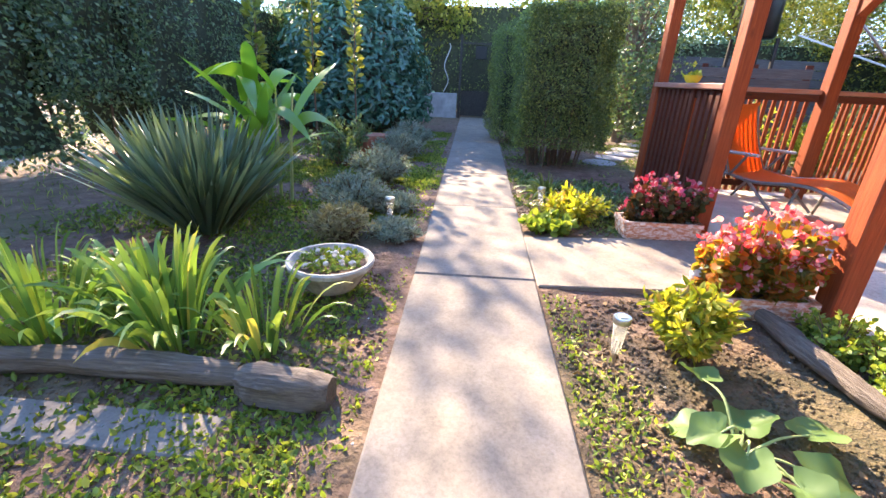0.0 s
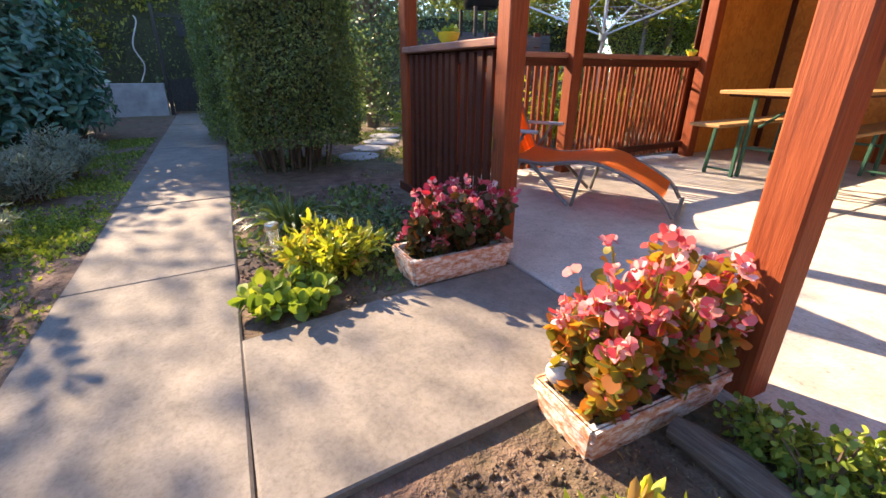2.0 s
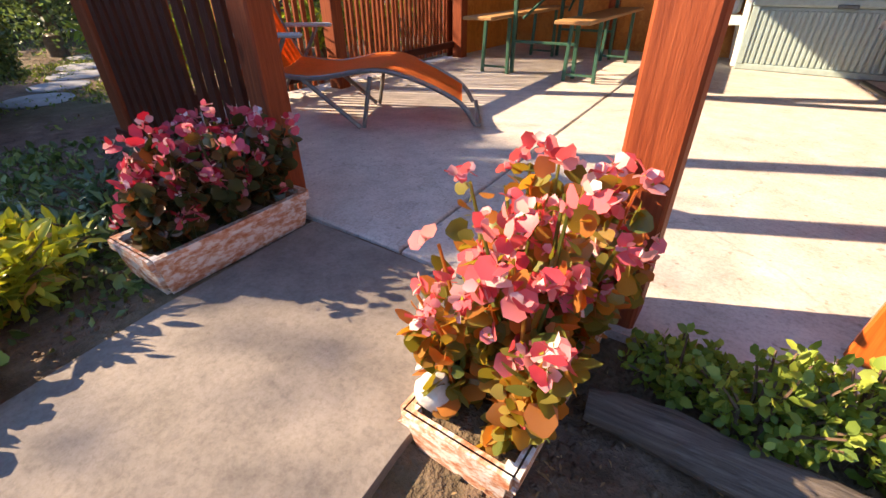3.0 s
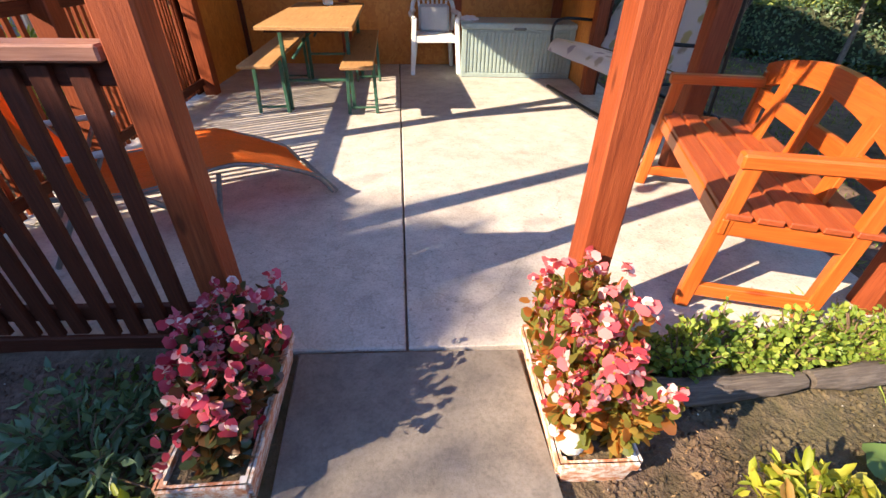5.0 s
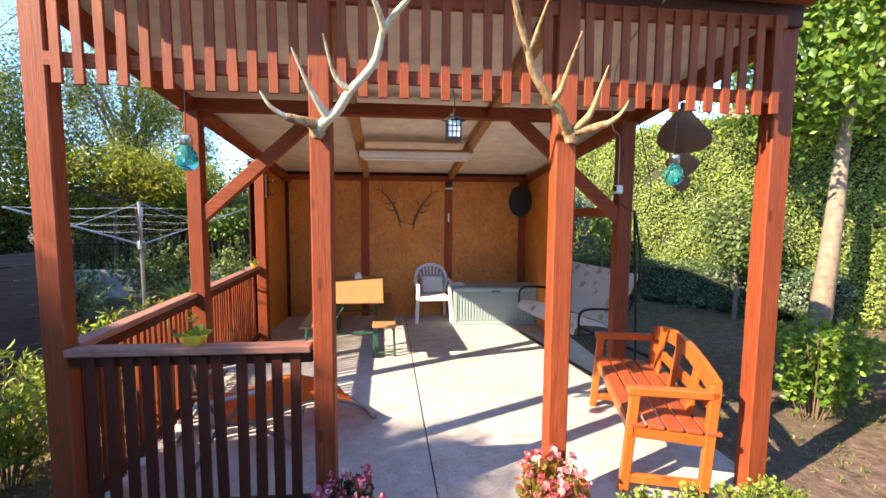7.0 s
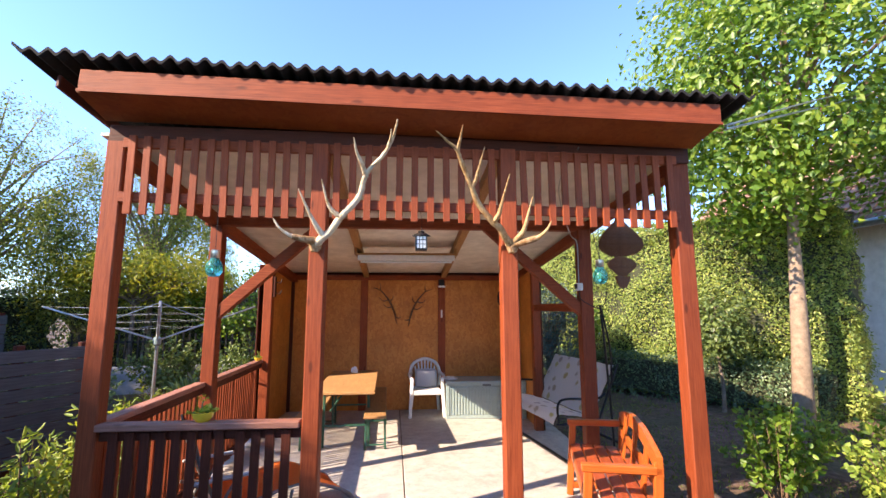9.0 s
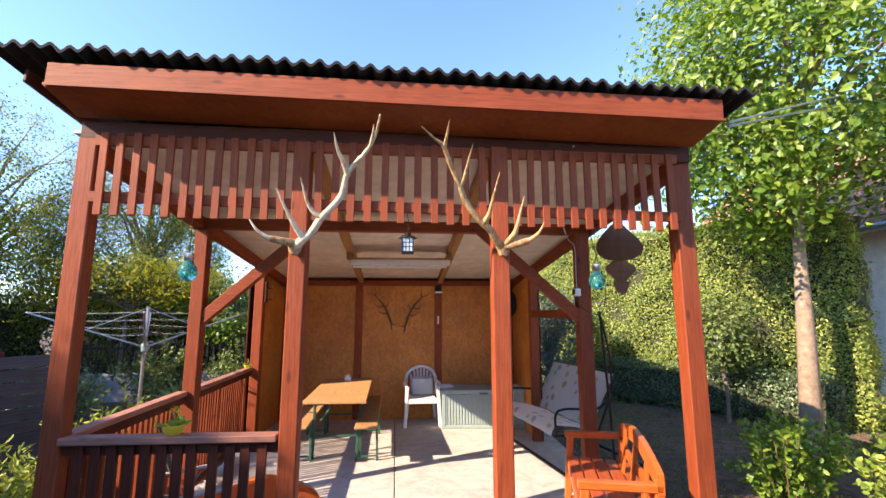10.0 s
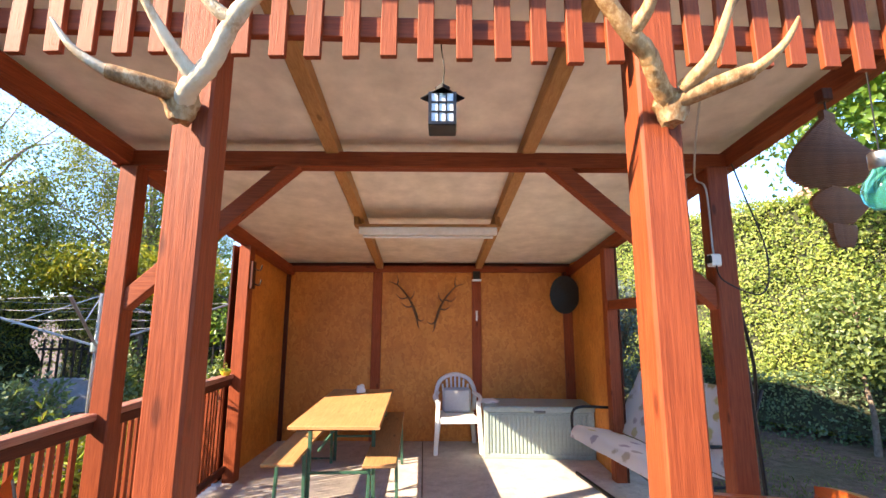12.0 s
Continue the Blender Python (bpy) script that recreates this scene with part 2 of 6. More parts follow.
antler_bone = antler_mat("antler_bone", (0.20, 0.10, 0.04), (0.46, 0.31, 0.16), (0.68, 0.58, 0.42), 0.42, 0.58)
antler_tan = antler_mat("antler_tan", (0.17, 0.075, 0.022), (0.38, 0.20, 0.075), (0.58, 0.40, 0.20), 0.50, 0.72)
antler_root = antler_mat("antler_root", (0.11, 0.05, 0.02), (0.30, 0.16, 0.065), (0.46, 0.32, 0.18), 0.55, 0.8)
skull_dark = plain("dark_antler", (0.16, 0.075, 0.03), 0.6, 0, 0.4, 30, 0.4)


def floral_cloth():
    m, n, l, p = shader("floral_cloth")
    v = n.new("ShaderNodeTexVoronoi")
    v.inputs["Scale"].default_value = 6.0
    l.new(coords(n, l), v.inputs["Vector"])
    wob = noise_tex(n, l, coords(n, l), 30, 3)
    ad = n.new("ShaderNodeMath")
    ad.operation = "MULTIPLY_ADD"
    ad.inputs[1].default_value = 0.35
    l.new(wob, ad.inputs[0])
    l.new(v.outputs["Distance"], ad.inputs[2])
    sep = n.new("ShaderNodeSeparateColor")
    l.new(v.outputs["Color"], sep.inputs[0])
    tint = ramp(n, l, sep.outputs[0], [(0.0, (0.5, 0.4, 0.12)), (0.4, (0.38, 0.33, 0.42)), (0.8, (0.55, 0.5, 0.2))])
    mask = ramp(n, l, ad.outputs[0], [(0.40, (0.9, 0.9, 0.9)), (0.50, (0, 0, 0))])
    col = mixed(n, l, mask, (0.76, 0.73, 0.72), tint)
    l.new(col, p.inputs["Base Color"])
    p.inputs["Roughness"].default_value = 0.9
    bump(n, l, p, wob, 0.15, 0.004)
    return m


floral = floral_cloth()


def glass(name, color, rough=0.05):
    m, n, l, p = shader(name)
    p.inputs["Base Color"].default_value = (*color, 1)
    p.inputs["Roughness"].default_value = rough
    p.inputs["Transmission Weight"].default_value = 0.85
    p.inputs["IOR"].default_value = 1.3
    return m


teal_glass = glass("teal_glass", (0.16, 0.72, 0.66), 0.12)
bowl_stone = plain("weathered_bowl", (0.54, 0.50, 0.45), 0.9, 0, 0.5, 16, 0.6)
lounger_tube = plain("grey_tube", (0.22, 0.21, 0.20), 0.45, 0.3, 0.3, 40)
straw_leaf = leafy("straw_leaf", [(0.0, (0.26, 0.23, 0.12)), (1.0, (0.48, 0.42, 0.24))], 0.8, 0.2)
stalk_green = plain("green_stalk", (0.34, 0.42, 0.16), 0.5, 0, 0.2, 40)
petal_pale = leafy("pale_petal", [(0.0, (0.82, 0.28, 0.32)), (1.0, (0.9, 0.72, 0.69))], 0.45, 0.4, (1, 0.7, 0.7))
begonia_dark = leafy("dark_begonia_leaf", [(0.0, (0.04, 0.06, 0.025)), (0.5, (0.09, 0.09, 0.03)), (0.85, (0.20, 0.08, 0.03)), (1.0, (0.30, 0.14, 0.05))], 0.3, 0.3, (1.0, 0.6, 0.3))
frosted = plain("frosted_glass", (0.75, 0.76, 0.78), 0.3, 0, 0.05, 20, 0.0)
clear_plastic = glass("clear_plastic", (0.9, 0.9, 0.88), 0.2)

privet = leafy("privet_leaf", [(0.0, (0.16, 0.235, 0.05)), (0.5, (0.285, 0.38, 0.085)), (0.85, (0.48, 0.55, 0.13)), (1.0, (0.64, 0.63, 0.19))], 0.5, 0.45)
dark_hedge = leafy("dark_hedge_leaf", [(0.0, (0.076, 0.134, 0.070)), (0.6, (0.151, 0.244, 0.129)), (1.0, (0.279, 0.365, 0.186))], 0.35, 0.42)
box_leaf = leafy("box_leaf", [(0.0, (0.080, 0.122, 0.038)), (0.6, (0.155, 0.22, 0.065)), (1.0, (0.32, 0.39, 0.115))], 0.4, 0.4)
laurel_leaf = leafy("laurel_leaf", [(0.0, (0.043, 0.117, 0.083)), (0.6, (0.070, 0.188, 0.130)), (1.0, (0.140, 0.281, 0.188))], 0.22, 0.15)
tree_leaf = leafy("tree_leaf", [(0.0, (0.086, 0.179, 0.019)), (0.5, (0.172, 0.303, 0.037)), (1.0, (0.345, 0.454, 0.062))], 0.4, 0.5)
far_leaf = leafy("far_leaf", [(0.0, (0.134, 0.178, 0.033)), (0.5, (0.269, 0.317, 0.065)), (1.0, (0.516, 0.496, 0.116))], 0.5, 0.5)
yellow_leaf = leafy("yellowing_leaf", [(0.0, (0.200, 0.264, 0.030)), (0.5, (0.380, 0.396, 0.040)), (1.0, (0.560, 0.506, 0.050))], 0.5, 0.45)
mint_leaf = leafy("mint_leaf", [(0.0, (0.15, 0.24, 0.04)), (0.5, (0.29, 0.40, 0.065)), (1.0, (0.50, 0.55, 0.10))], 0.5, 0.45)
peony_leaf = leafy("peony_leaf", [(0.0, (0.194, 0.255, 0.030)), (0.5, (0.478, 0.508, 0.052)), (0.85, (0.747, 0.688, 0.090)), (1.0, (0.478, 0.239, 0.090))], 0.45, 0.45)
begonia_leaf = leafy("begonia_leaf", [(0.0, (0.16, 0.21, 0.05)), (0.4, (0.36, 0.34, 0.08)), (0.7, (0.56, 0.32, 0.08)), (1.0, (0.66, 0.22, 0.06))], 0.3, 0.62, (1.0, 0.66, 0.25))
petal = leafy("pink_petal", [(0.0, (0.70, 0.06, 0.09)), (0.5, (0.83, 0.18, 0.20)), (0.85, (0.87, 0.37, 0.36)), (1.0, (0.9, 0.74, 0.70))], 0.45, 0.4, (1, 0.6, 0.6))
petal_deep = leafy("deep_pink_petal", [(0.0, (0.50, 0.025, 0.06)), (0.6, (0.66, 0.08, 0.14)), (0.94, (0.7, 0.2, 0.3)), (1.0, (0.85, 0.8, 0.78))], 0.45, 0.35, (1, 0.6, 0.6))
strap_leaf = leafy("strap_leaf", [(0.0, (0.107, 0.213, 0.054)), (0.5, (0.213, 0.374, 0.089)), (0.9, (0.446, 0.570, 0.143)), (1.0, (0.800, 0.641, 0.178))], 0.4, 0.4)
yucca_leaf = leafy("yucca_leaf", [(0.0, (0.083, 0.140, 0.094)), (0.6, (0.164, 0.247, 0.175)), (1.0, (0.305, 0.399, 0.258))], 0.4, 0.2)
canna_leaf = leafy("canna_leaf", [(0.0, (0.140, 0.312, 0.046)), (1.0, (0.281, 0.531, 0.062))], 0.35, 0.5)
sage_leaf = leafy("sage_leaf", [(0.0, (0.17, 0.23, 0.185)), (0.6, (0.31, 0.38, 0.33)), (1.0, (0.44, 0.46, 0.36))], 0.8, 0.2)
grass_leaf = leafy("grass_blade", [(0.0, (0.091, 0.156, 0.026)), (0.6, (0.182, 0.273, 0.046)), (1.0, (0.390, 0.429, 0.091))], 0.6, 0.4)
squash_leaf = leafy("squash_leaf", [(0.0, (0.150, 0.260, 0.078)), (1.0, (0.260, 0.380, 0.130))], 0.5, 0.45)
litter_leaf = leafy("dead_leaf", [(0.0, (0.16, 0.09, 0.04)), (0.6, (0.3, 0.18, 0.08)), (1.0, (0.42, 0.28, 0.14))], 0.8, 0.1)
spruce_leaf = leafy("blue_needle", [(0.0, (0.05, 0.08, 0.07)), (1.0, (0.14, 0.19, 0.18))], 0.6, 0.1)
# dark colour that holds the shade among inner twigs and leaves
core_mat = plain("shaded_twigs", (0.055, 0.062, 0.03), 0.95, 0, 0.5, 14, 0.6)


# ---- building blocks ----
def thing(name, label, category, loc=(0, 0, 0), rz=0.0, group="", kind=""):
    e = new(name)
    e.empty_display_size = 0.1
    e.matrix_basis = pose(*loc, 0, 0, rz)
    return tagged(e, label, category, group, kind)


def mesh_of(bm, name, material, smooth=False):
    bmesh.ops.recalc_face_normals(bm, faces=bm.faces)
    me = bpy.data.meshes.new(name)
    bm.to_mesh(me)
    bm.free()
    if smooth:
        me.polygons.foreach_set("use_smooth", [True] * len(me.polygons))
        me.set_sharp_from_angle(angle=radians(40))
    me.materials.append(material)
    return me


def part(name, bm, material, parent=None, label="", smooth=False):
    ob = new(name, bm if isinstance(bm, bpy.types.Mesh) else mesh_of(bm, name, material, smooth))
    if parent:
        ob.parent = parent
    if label:
        ob["label"] = label
    return ob


def piece(name, me, parent, m):
    ob = new(name, me)
    ob.parent = parent
    ob.matrix_basis = m
    return ob


def box(x0, x1, y0, y1, z0, z1, bevel=0.0, bm=None, m=None):
    fresh = bm is None
    bm = bm or bmesh.new()
    mm = Matrix.Translation(((x0 + x1) / 2, (y0 + y1) / 2, (z0 + z1) / 2)) @ Matrix.Diagonal((x1 - x0, y1 - y0, z1 - z0, 1))
    if m:
        mm = m @ mm
    r = bmesh.ops.create_cube(bm, size=1, matrix=mm)
    if bevel:
        es = {e for v in r["verts"] for e in v.link_edges}
        bmesh.ops.bevel(bm, geom=list(es), offset=bevel, segments=1, affect="EDGES", profile=0.5)
    return bm


def beam(p, q, w, h, bevel=0.006, bm=None, up=(0, 0, 1)):
    """A timber of width w and height h from p to q."""
    p, q = Vector(p), Vector(q)
    d = (q - p)
    L = d.length
    d.normalize()
    u = Vector(up)
    if abs(d.dot(u)) > 0.98:
        u = Vector((0, 1, 0))
    s = d.cross(u).normalized()
    u = s.cross(d)
    m = Matrix((s, d, u)).transposed().to_4x4()
    m.translation = (p + q) / 2
    return box(-w / 2, w / 2, -L / 2, L / 2, -h / 2, h / 2, bevel, bm, m)


def tube(pts, radii, seg=8, bm=None, closed_ends=True):
    """A round, tapering rod through points."""
    bm = bm or bmesh.new()
    pts = [Vector(p) for p in pts]
    if isinstance(radii, (int, float)):
        radii = [radii] * len(pts)
    prev, ref, rings = None, None, []
    for i, (p, r) in enumerate(zip(pts, radii)):
        d = (pts[min(i + 1, len(pts) - 1)] - pts[max(i - 1, 0)]).normalized()
        if ref is None:
            ref = Vector((0, 0, 1)) if abs(d.z) < 0.9 else Vector((1, 0, 0))
        s = d.cross(ref).normalized()
        ref = s.cross(d).normalized()
        ring = [bm.verts.new(p + (s * math.cos(a) + ref * math.sin(a)) * r) for a in (2 * math.pi * k / seg for k in range(seg))]
        if prev:
            for k in range(seg):
                bm.faces.new((prev[k], prev[(k + 1) % seg], ring[(k + 1) % seg], ring[k]))
        rings.append(ring)
        prev = ring
    if closed_ends:
        bm.faces.new(rings[0][::-1])
        bm.faces.new(rings[-1])
    return bm


def spline(pts, n=6):
    """Catmull-Rom through the points."""
    pts = [Vector(p) for p in pts]
    out = []
    for i in range(len(pts) - 1):
        a, b, c, d = pts[max(i - 1, 0)], pts[i], pts[i + 1], pts[min(i + 2, len(pts) - 1)]
        for k in range(n):
            t = k / n
            out.append(0.5 * ((2 * b) + (c - a) * t + (2 * a - 5 * b + 4 * c - d) * t * t + (3 * b - a - 3 * c + d) * t ** 3))
    return out + [pts[-1]]


def lathe(profile, seg=24, bm=None):
    """A turned body from (radius, height) pairs."""
    bm = bm or bmesh.new()
    prev = None
    for r, z in profile:
        ring = [bm.verts.new((max(r, 1e-4) * math.cos(a), max(r, 1e-4) * math.sin(a), z)) for a in (2 * math.pi * k / seg for k in range(seg))]
        if prev:
            for k in range(seg):
                bm.faces.new((prev[k], prev[(k + 1) % seg], ring[(k + 1) % seg], ring[k]))
        prev = ring
    return bm


def prism(pts, z0, z1, bevel=0.0, bm=None):
    bm = bm or bmesh.new()
    lo, hi = [bm.verts.new((x, y, z0)) for x, y in pts], [bm.verts.new((x, y, z1)) for x, y in pts]
    n = len(pts)
    bm.faces.new(lo[::-1])
    top = bm.faces.new(hi)
    for i in range(n):
        bm.faces.new((lo[i], lo[(i + 1) % n], hi[(i + 1) % n], hi[i]))
    if bevel:
        bmesh.ops.bevel(bm, geom=list(top.edges), offset=bevel, segments=1, affect="EDGES", profile=0.5)
    return bm


rng = np.random.default_rng(7)


def raw_mesh(name, verts, tris, material):
    """A mesh from large arrays of corners and triangles."""
    me = bpy.data.meshes.new(name)
    me.vertices.add(len(verts))
    me.vertices.foreach_set("co", np.ascontiguousarray(verts, dtype=np.float32).ravel())
    me.loops.add(tris.size)
    me.loops.foreach_set("vertex_index", np.ascontiguousarray(tris, dtype=np.int32).ravel())
    me.polygons.add(len(tris))
    me.polygons.foreach_set("loop_start", np.arange(0, tris.size, 3, dtype=np.int32))
    me.update(calc_edges=True)
    me.materials.append(material)
    return me


LEAF = (np.array([(0, 0, 0), (0.5, 0.5, 0.1), (1, 0, -0.05), (0.5, -0.5, 0.1)]), np.array([(0, 1, 2), (0, 2, 3)]))
OVAL = (np.array([(0, 0, 0), (0.28, 0.46, 0.1), (0.72, 0.42, 0.06), (1, 0, -0.08), (0.72, -0.42, 0.06), (0.28, -0.46, 0.1), (0.5, 0, 0)]),
        np.array([(0, 6, 1), (1, 6, 2), (2, 6, 3), (3, 6, 4), (4, 6, 5), (5, 6, 0)]))


def unit(v):
    return v / np.maximum(np.linalg.norm(v, axis=-1, keepdims=True), 1e-9)


def foliage(name, P, D, length, width, material, shape=LEAF, spread=0.7, face=False):
    """Leaves at the points P that point roughly along D (or, with face, show their blades that way), as one mesh."""
    n = len(P)
    d = unit(unit(D) + rng.normal(0, spread, (n, 3)))
    s = unit(np.cross(d, rng.normal(0, 1, (n, 3))))
    u = np.cross(s, d)
    if face:
        d, u = u, d
    L = (length * rng.uniform(0.6, 1.25, n))[:, None]
    W = L * (width / length)
    t, f = shape
    V = P[:, None, :] + t[None, :, :1] * (d * L)[:, None, :] + t[None, :, 1:2] * (s * W)[:, None, :] + t[None, :, 2:3] * (u * L)[:, None, :]
    F = f[None] + (np.arange(n) * len(t))[:, None, None]
    return raw_mesh(name, V.reshape(-1, 3), F.reshape(-1, 3), material)


def blades(name, roots, heads, tips, width, material, seg=6):
    """Long strap leaves that rise from roots, pass heads and end at tips."""
    n = len(roots)
    ts = np.linspace(0, 1, seg + 1)
    pos = ((1 - ts)[None, :, None] ** 2 * roots[:, None] + 2 * ((1 - ts) * ts)[None, :, None] * heads[:, None] + (ts ** 2)[None, :, None] * tips[:, None])
    side = unit(np.cross(tips - roots, rng.normal(0, 1, (n, 3)) * 0.5 + np.array([0, 0, 1.0])))
    w = (np.sin(np.clip(ts * 0.93 + 0.07, 0, 1) * math.pi) ** 0.6)[None, :, None] * np.broadcast_to(np.asarray(width, dtype=float).reshape(-1, 1, 1), (n, 1, 1)) * 0.5
    V = np.stack([pos - side[:, None] * w, pos + side[:, None] * w], axis=2).reshape(n, -1, 3)
    f = []
    for k in range(seg):
        a = 2 * k
        f += [(a, a + 1, a + 3), (a, a + 3, a + 2)]
    F = np.array(f)[None] + (np.arange(n) * V.shape[1])[:, None, None]
    return raw_mesh(name, V.reshape(-1, 3), F.reshape(-1, 3), material)


def lump(x, y, z, f=1.0):
    return noise.noise(Vector((x * f, y * f, z * f)))

# ---- ground ----
def steps(a, b, fine, lo, hi):
    inner = np.arange(a, b + fine / 2, fine)
    g = np.geomspace(0.3, hi, 22)
    return np.concatenate([a - g[::-1], inner, b + g])


gx, gy = steps(-9.0, 7.0, 0.1, 0, 900), steps(-8.0, 8.0, 0.1, 0, 900)
X, Y = np.meshgrid(gx, gy, indexing="ij")
bed = 1 / (1 + np.exp(-(X - 0.9) * 14)) / (1 + np.exp((X - 2.6) * 8)) / (1 + np.exp(-(Y + 1.2) * 30)) / (1 + np.exp((Y + 0.1) * 14))
Z = -0.022 - 0.030 * bed
for i in range(X.shape[0]):
    for j in range(X.shape[1]):
        if abs(X[i, j]) < 10 and abs(Y[i, j]) < 10:
            Z[i, j] += 0.012 * lump(X[i, j], Y[i, j], 0, 2.1) + 0.009 * lump(X[i, j], Y[i, j], 3, 7.0)
ni, nj = X.shape
idx = np.arange(ni * nj).reshape(ni, nj)
quad = np.stack([idx[:-1, :-1], idx[1:, :-1], idx[1:, 1:], idx[:-1, 1:]], -1).reshape(-1, 4)
tris = np.concatenate([quad[:, [0, 1, 2]], quad[:, [0, 2, 3]]])
ground = part("ground", raw_mesh("ground", np.stack([X, Y, Z], -1).reshape(-1, 3), tris, soil_mat), soil_mat)
ground.data.polygons.foreach_set("use_smooth", [True] * len(ground.data.polygons))
tagged(ground, "brown garden soil with thin grass and fallen leaves", "ground", kind="structure")


def joint_x(y):
    return 0.381 - 0.044 * y


terrace = tagged(new("floor"), "pale worn concrete terrace under the pavilion", "floor", kind="structure")
part("slab", prism([(-1.90, 0.07), (-0.40, 0.07), (-0.40, -0.002), (joint_x(0) - 0.005, -0.002), (joint_x(5.3) - 0.005, 5.3), (-1.90, 5.3)], -0.14, 0.0, 0.006), terrace_mat, terrace)
part("slab", prism([(joint_x(0) + 0.005, -0.002), (1.0, 0.0), (2.55, 0.08), (2.55, 5.3), (joint_x(5.3) + 0.005, 5.3)], -0.14, -0.001, 0.006), terrace_mat, terrace)
part("entry_slab", prism([(0.11, -1.305), (0.90, -1.303), (0.835, -0.56), (0.815, -0.014), (-0.035, -0.014), (0.015, -0.6)], -0.14, -0.005, 0.008), path_mat, terrace, "worn grey concrete entry slab")


def path_r(x):
    return -1.311 - 0.012 * (x - 0.9)


def path_l(x):
    return -1.986 + 0.0125 * (x - 0.9)


pavement = tagged(new("pavement"), "narrow straight garden path of concrete slabs", "path", kind="structure")
cuts = [(6.2, 6.2), (3.75, 3.75), (0.845, 0.835), (-0.58, -0.63), (-2.0, -2.05), (-3.4, -3.4), (-4.8, -4.8), (-6.2, -6.2), (-7.6, -7.6), (-9.0, -9.0), (-10.1, -10.1)]
for k, ((al, ar), (bl, br)) in enumerate(zip(cuts, cuts[1:])):
    part("slab", prism([(al - 0.003, path_l(al)), (ar - 0.003, path_r(ar)), (br + 0.003, path_r(br)), (bl + 0.003, path_l(bl))][::-1], -0.13, -0.004 - 0.003 * (k % 2), 0.008), path_mat, pavement)

# ---- pavilion ----
pav = thing("garden_pavilion", "open red-stained timber garden pavilion with corrugated roof", "pavilion")


def ceil_z(y):
    return 3.04 - 0.115 * y


def roof_z(y):
    return 3.235 - 0.112 * (y + 0.17)


def dip(x):
    """The front edge of the roof hangs a little lower towards +x."""
    return -0.0235 * (x - 0.38)


def post(name, x0, x1, y0, y1, z1, mat=None):
    return part(name, box(x0, x1, y0, y1, -0.02, z1, 0.008), mat or red_v, pav)


post("post", -1.74, -1.62, 0.05, 0.15, 2.95)
post("post", -0.338, -0.226, 0.020, 0.125, 2.95)
post("post", 0.996, 1.115, 0.032, 0.145, 2.95)
post("post", 2.355, 2.486, 0.124, 0.24, 2.93)
post("post", -1.735, -1.61, 1.64, 1.755, 2.66)
post("post", 2.185, 2.33, 1.64, 1.755, 2.66)
post("post", -1.80, -1.675, 3.55, 3.67, ceil_z(3.6) - 0.19)
post("post", 2.20, 2.32, 3.60, 3.72, ceil_z(3.66) - 0.19)
# plates and beams
part("beam", beam((-1.70, 0.11, 2.975), (2.46, 0.17, 2.955), 0.09, 0.09), dark_x, pav)
part("beam", beam((-1.80, 1.70, 2.712), (2.38, 1.70, 2.696), 0.10, 0.11), red_x, pav)
part("beam", beam((-1.685, 0.155, ceil_z(0.155) - 0.13), (-1.77, 5.15, ceil_z(5.15) - 0.13), 0.10, 0.12), red_y, pav)
part("beam", beam((2.42, 0.245, ceil_z(0.245) - 0.13), (2.27, 5.15, ceil_z(5.15) - 0.13), 0.10, 0.12), red_y, pav)
# knee braces
part("brace", beam((-1.69, 1.70, 1.69), (-0.56, 1.70, 2.705), 0.09, 0.11), red_x, pav)
part("brace", beam((2.28, 1.70, 1.70), (1.16, 1.70, 2.695), 0.09, 0.11), red_x, pav)
part("rail", beam((2.25, 1.76, 1.80), (2.25, 3.60, 1.80), 0.07, 0.10), red_y, pav)
# rafters
for xa, xb in ((-0.25, -0.48), (1.03, 0.94)):
    part("rafter", beam((xa, 0.18, ceil_z(0.18) - 0.055), (xb, 5.1, ceil_z(5.1) - 0.055), 0.09, 0.10), tan_y, pav, "pale pine rafter")
cb = prism([(-1.86, 0.16), (2.50, 0.16), (2.45, 5.25), (-1.90, 5.25)], 0.0, 0.02)
for v in cb.verts:
    v.co.z += ceil_z(v.co.y)
part("ceiling", cb, ceil_mat, pav, "off-white ceiling boards")


def corrugated():
    bm = bmesh.new()
    rows = []
    for y in (-0.345, 1.5, 3.5, 5.7):
        a, b = [], []
        for i in range(0, 46 * 8 + 1):
            x = -2.07 + i * 0.1033 / 8
            z = roof_z(y) + (1.45 * dip(x) + 0.025) * max(0.0, 1 - max(y, 0) / 4) + 0.018 * math.cos(2 * math.pi * i / 8) + 0.012 * lump(x, 0, 5, 1.7) + (0.022 * lump(x, 9, 5, 6) if y < 0 else 0)
            yy = y + (0.02 * lump(x, 3, 1, 3) if y < 0 else 0)
            a.append(bm.verts.new((x, yy, z + 0.006)))
            b.append(bm.verts.new((x, yy, z - 0.014)))
        rows.append((a, b))
    for (a, b), (c, d) in zip(rows, rows[1:]):
        for i in range(len(a) - 1):
            bm.faces.new((a[i], a[i + 1], c[i + 1], c[i]))
            bm.faces.new((b[i], d[i], d[i + 1], b[i + 1]))
    a, b = rows[0]
    for i in range(len(a) - 1):
        bm.faces.new((a[i], b[i], b[i + 1], a[i + 1]))
    for r in (0, -1):
        for (a, b), (c, d) in zip(rows, rows[1:]):
            bm.faces.new((a[r], c[r], d[r], b[r]))
    return bm


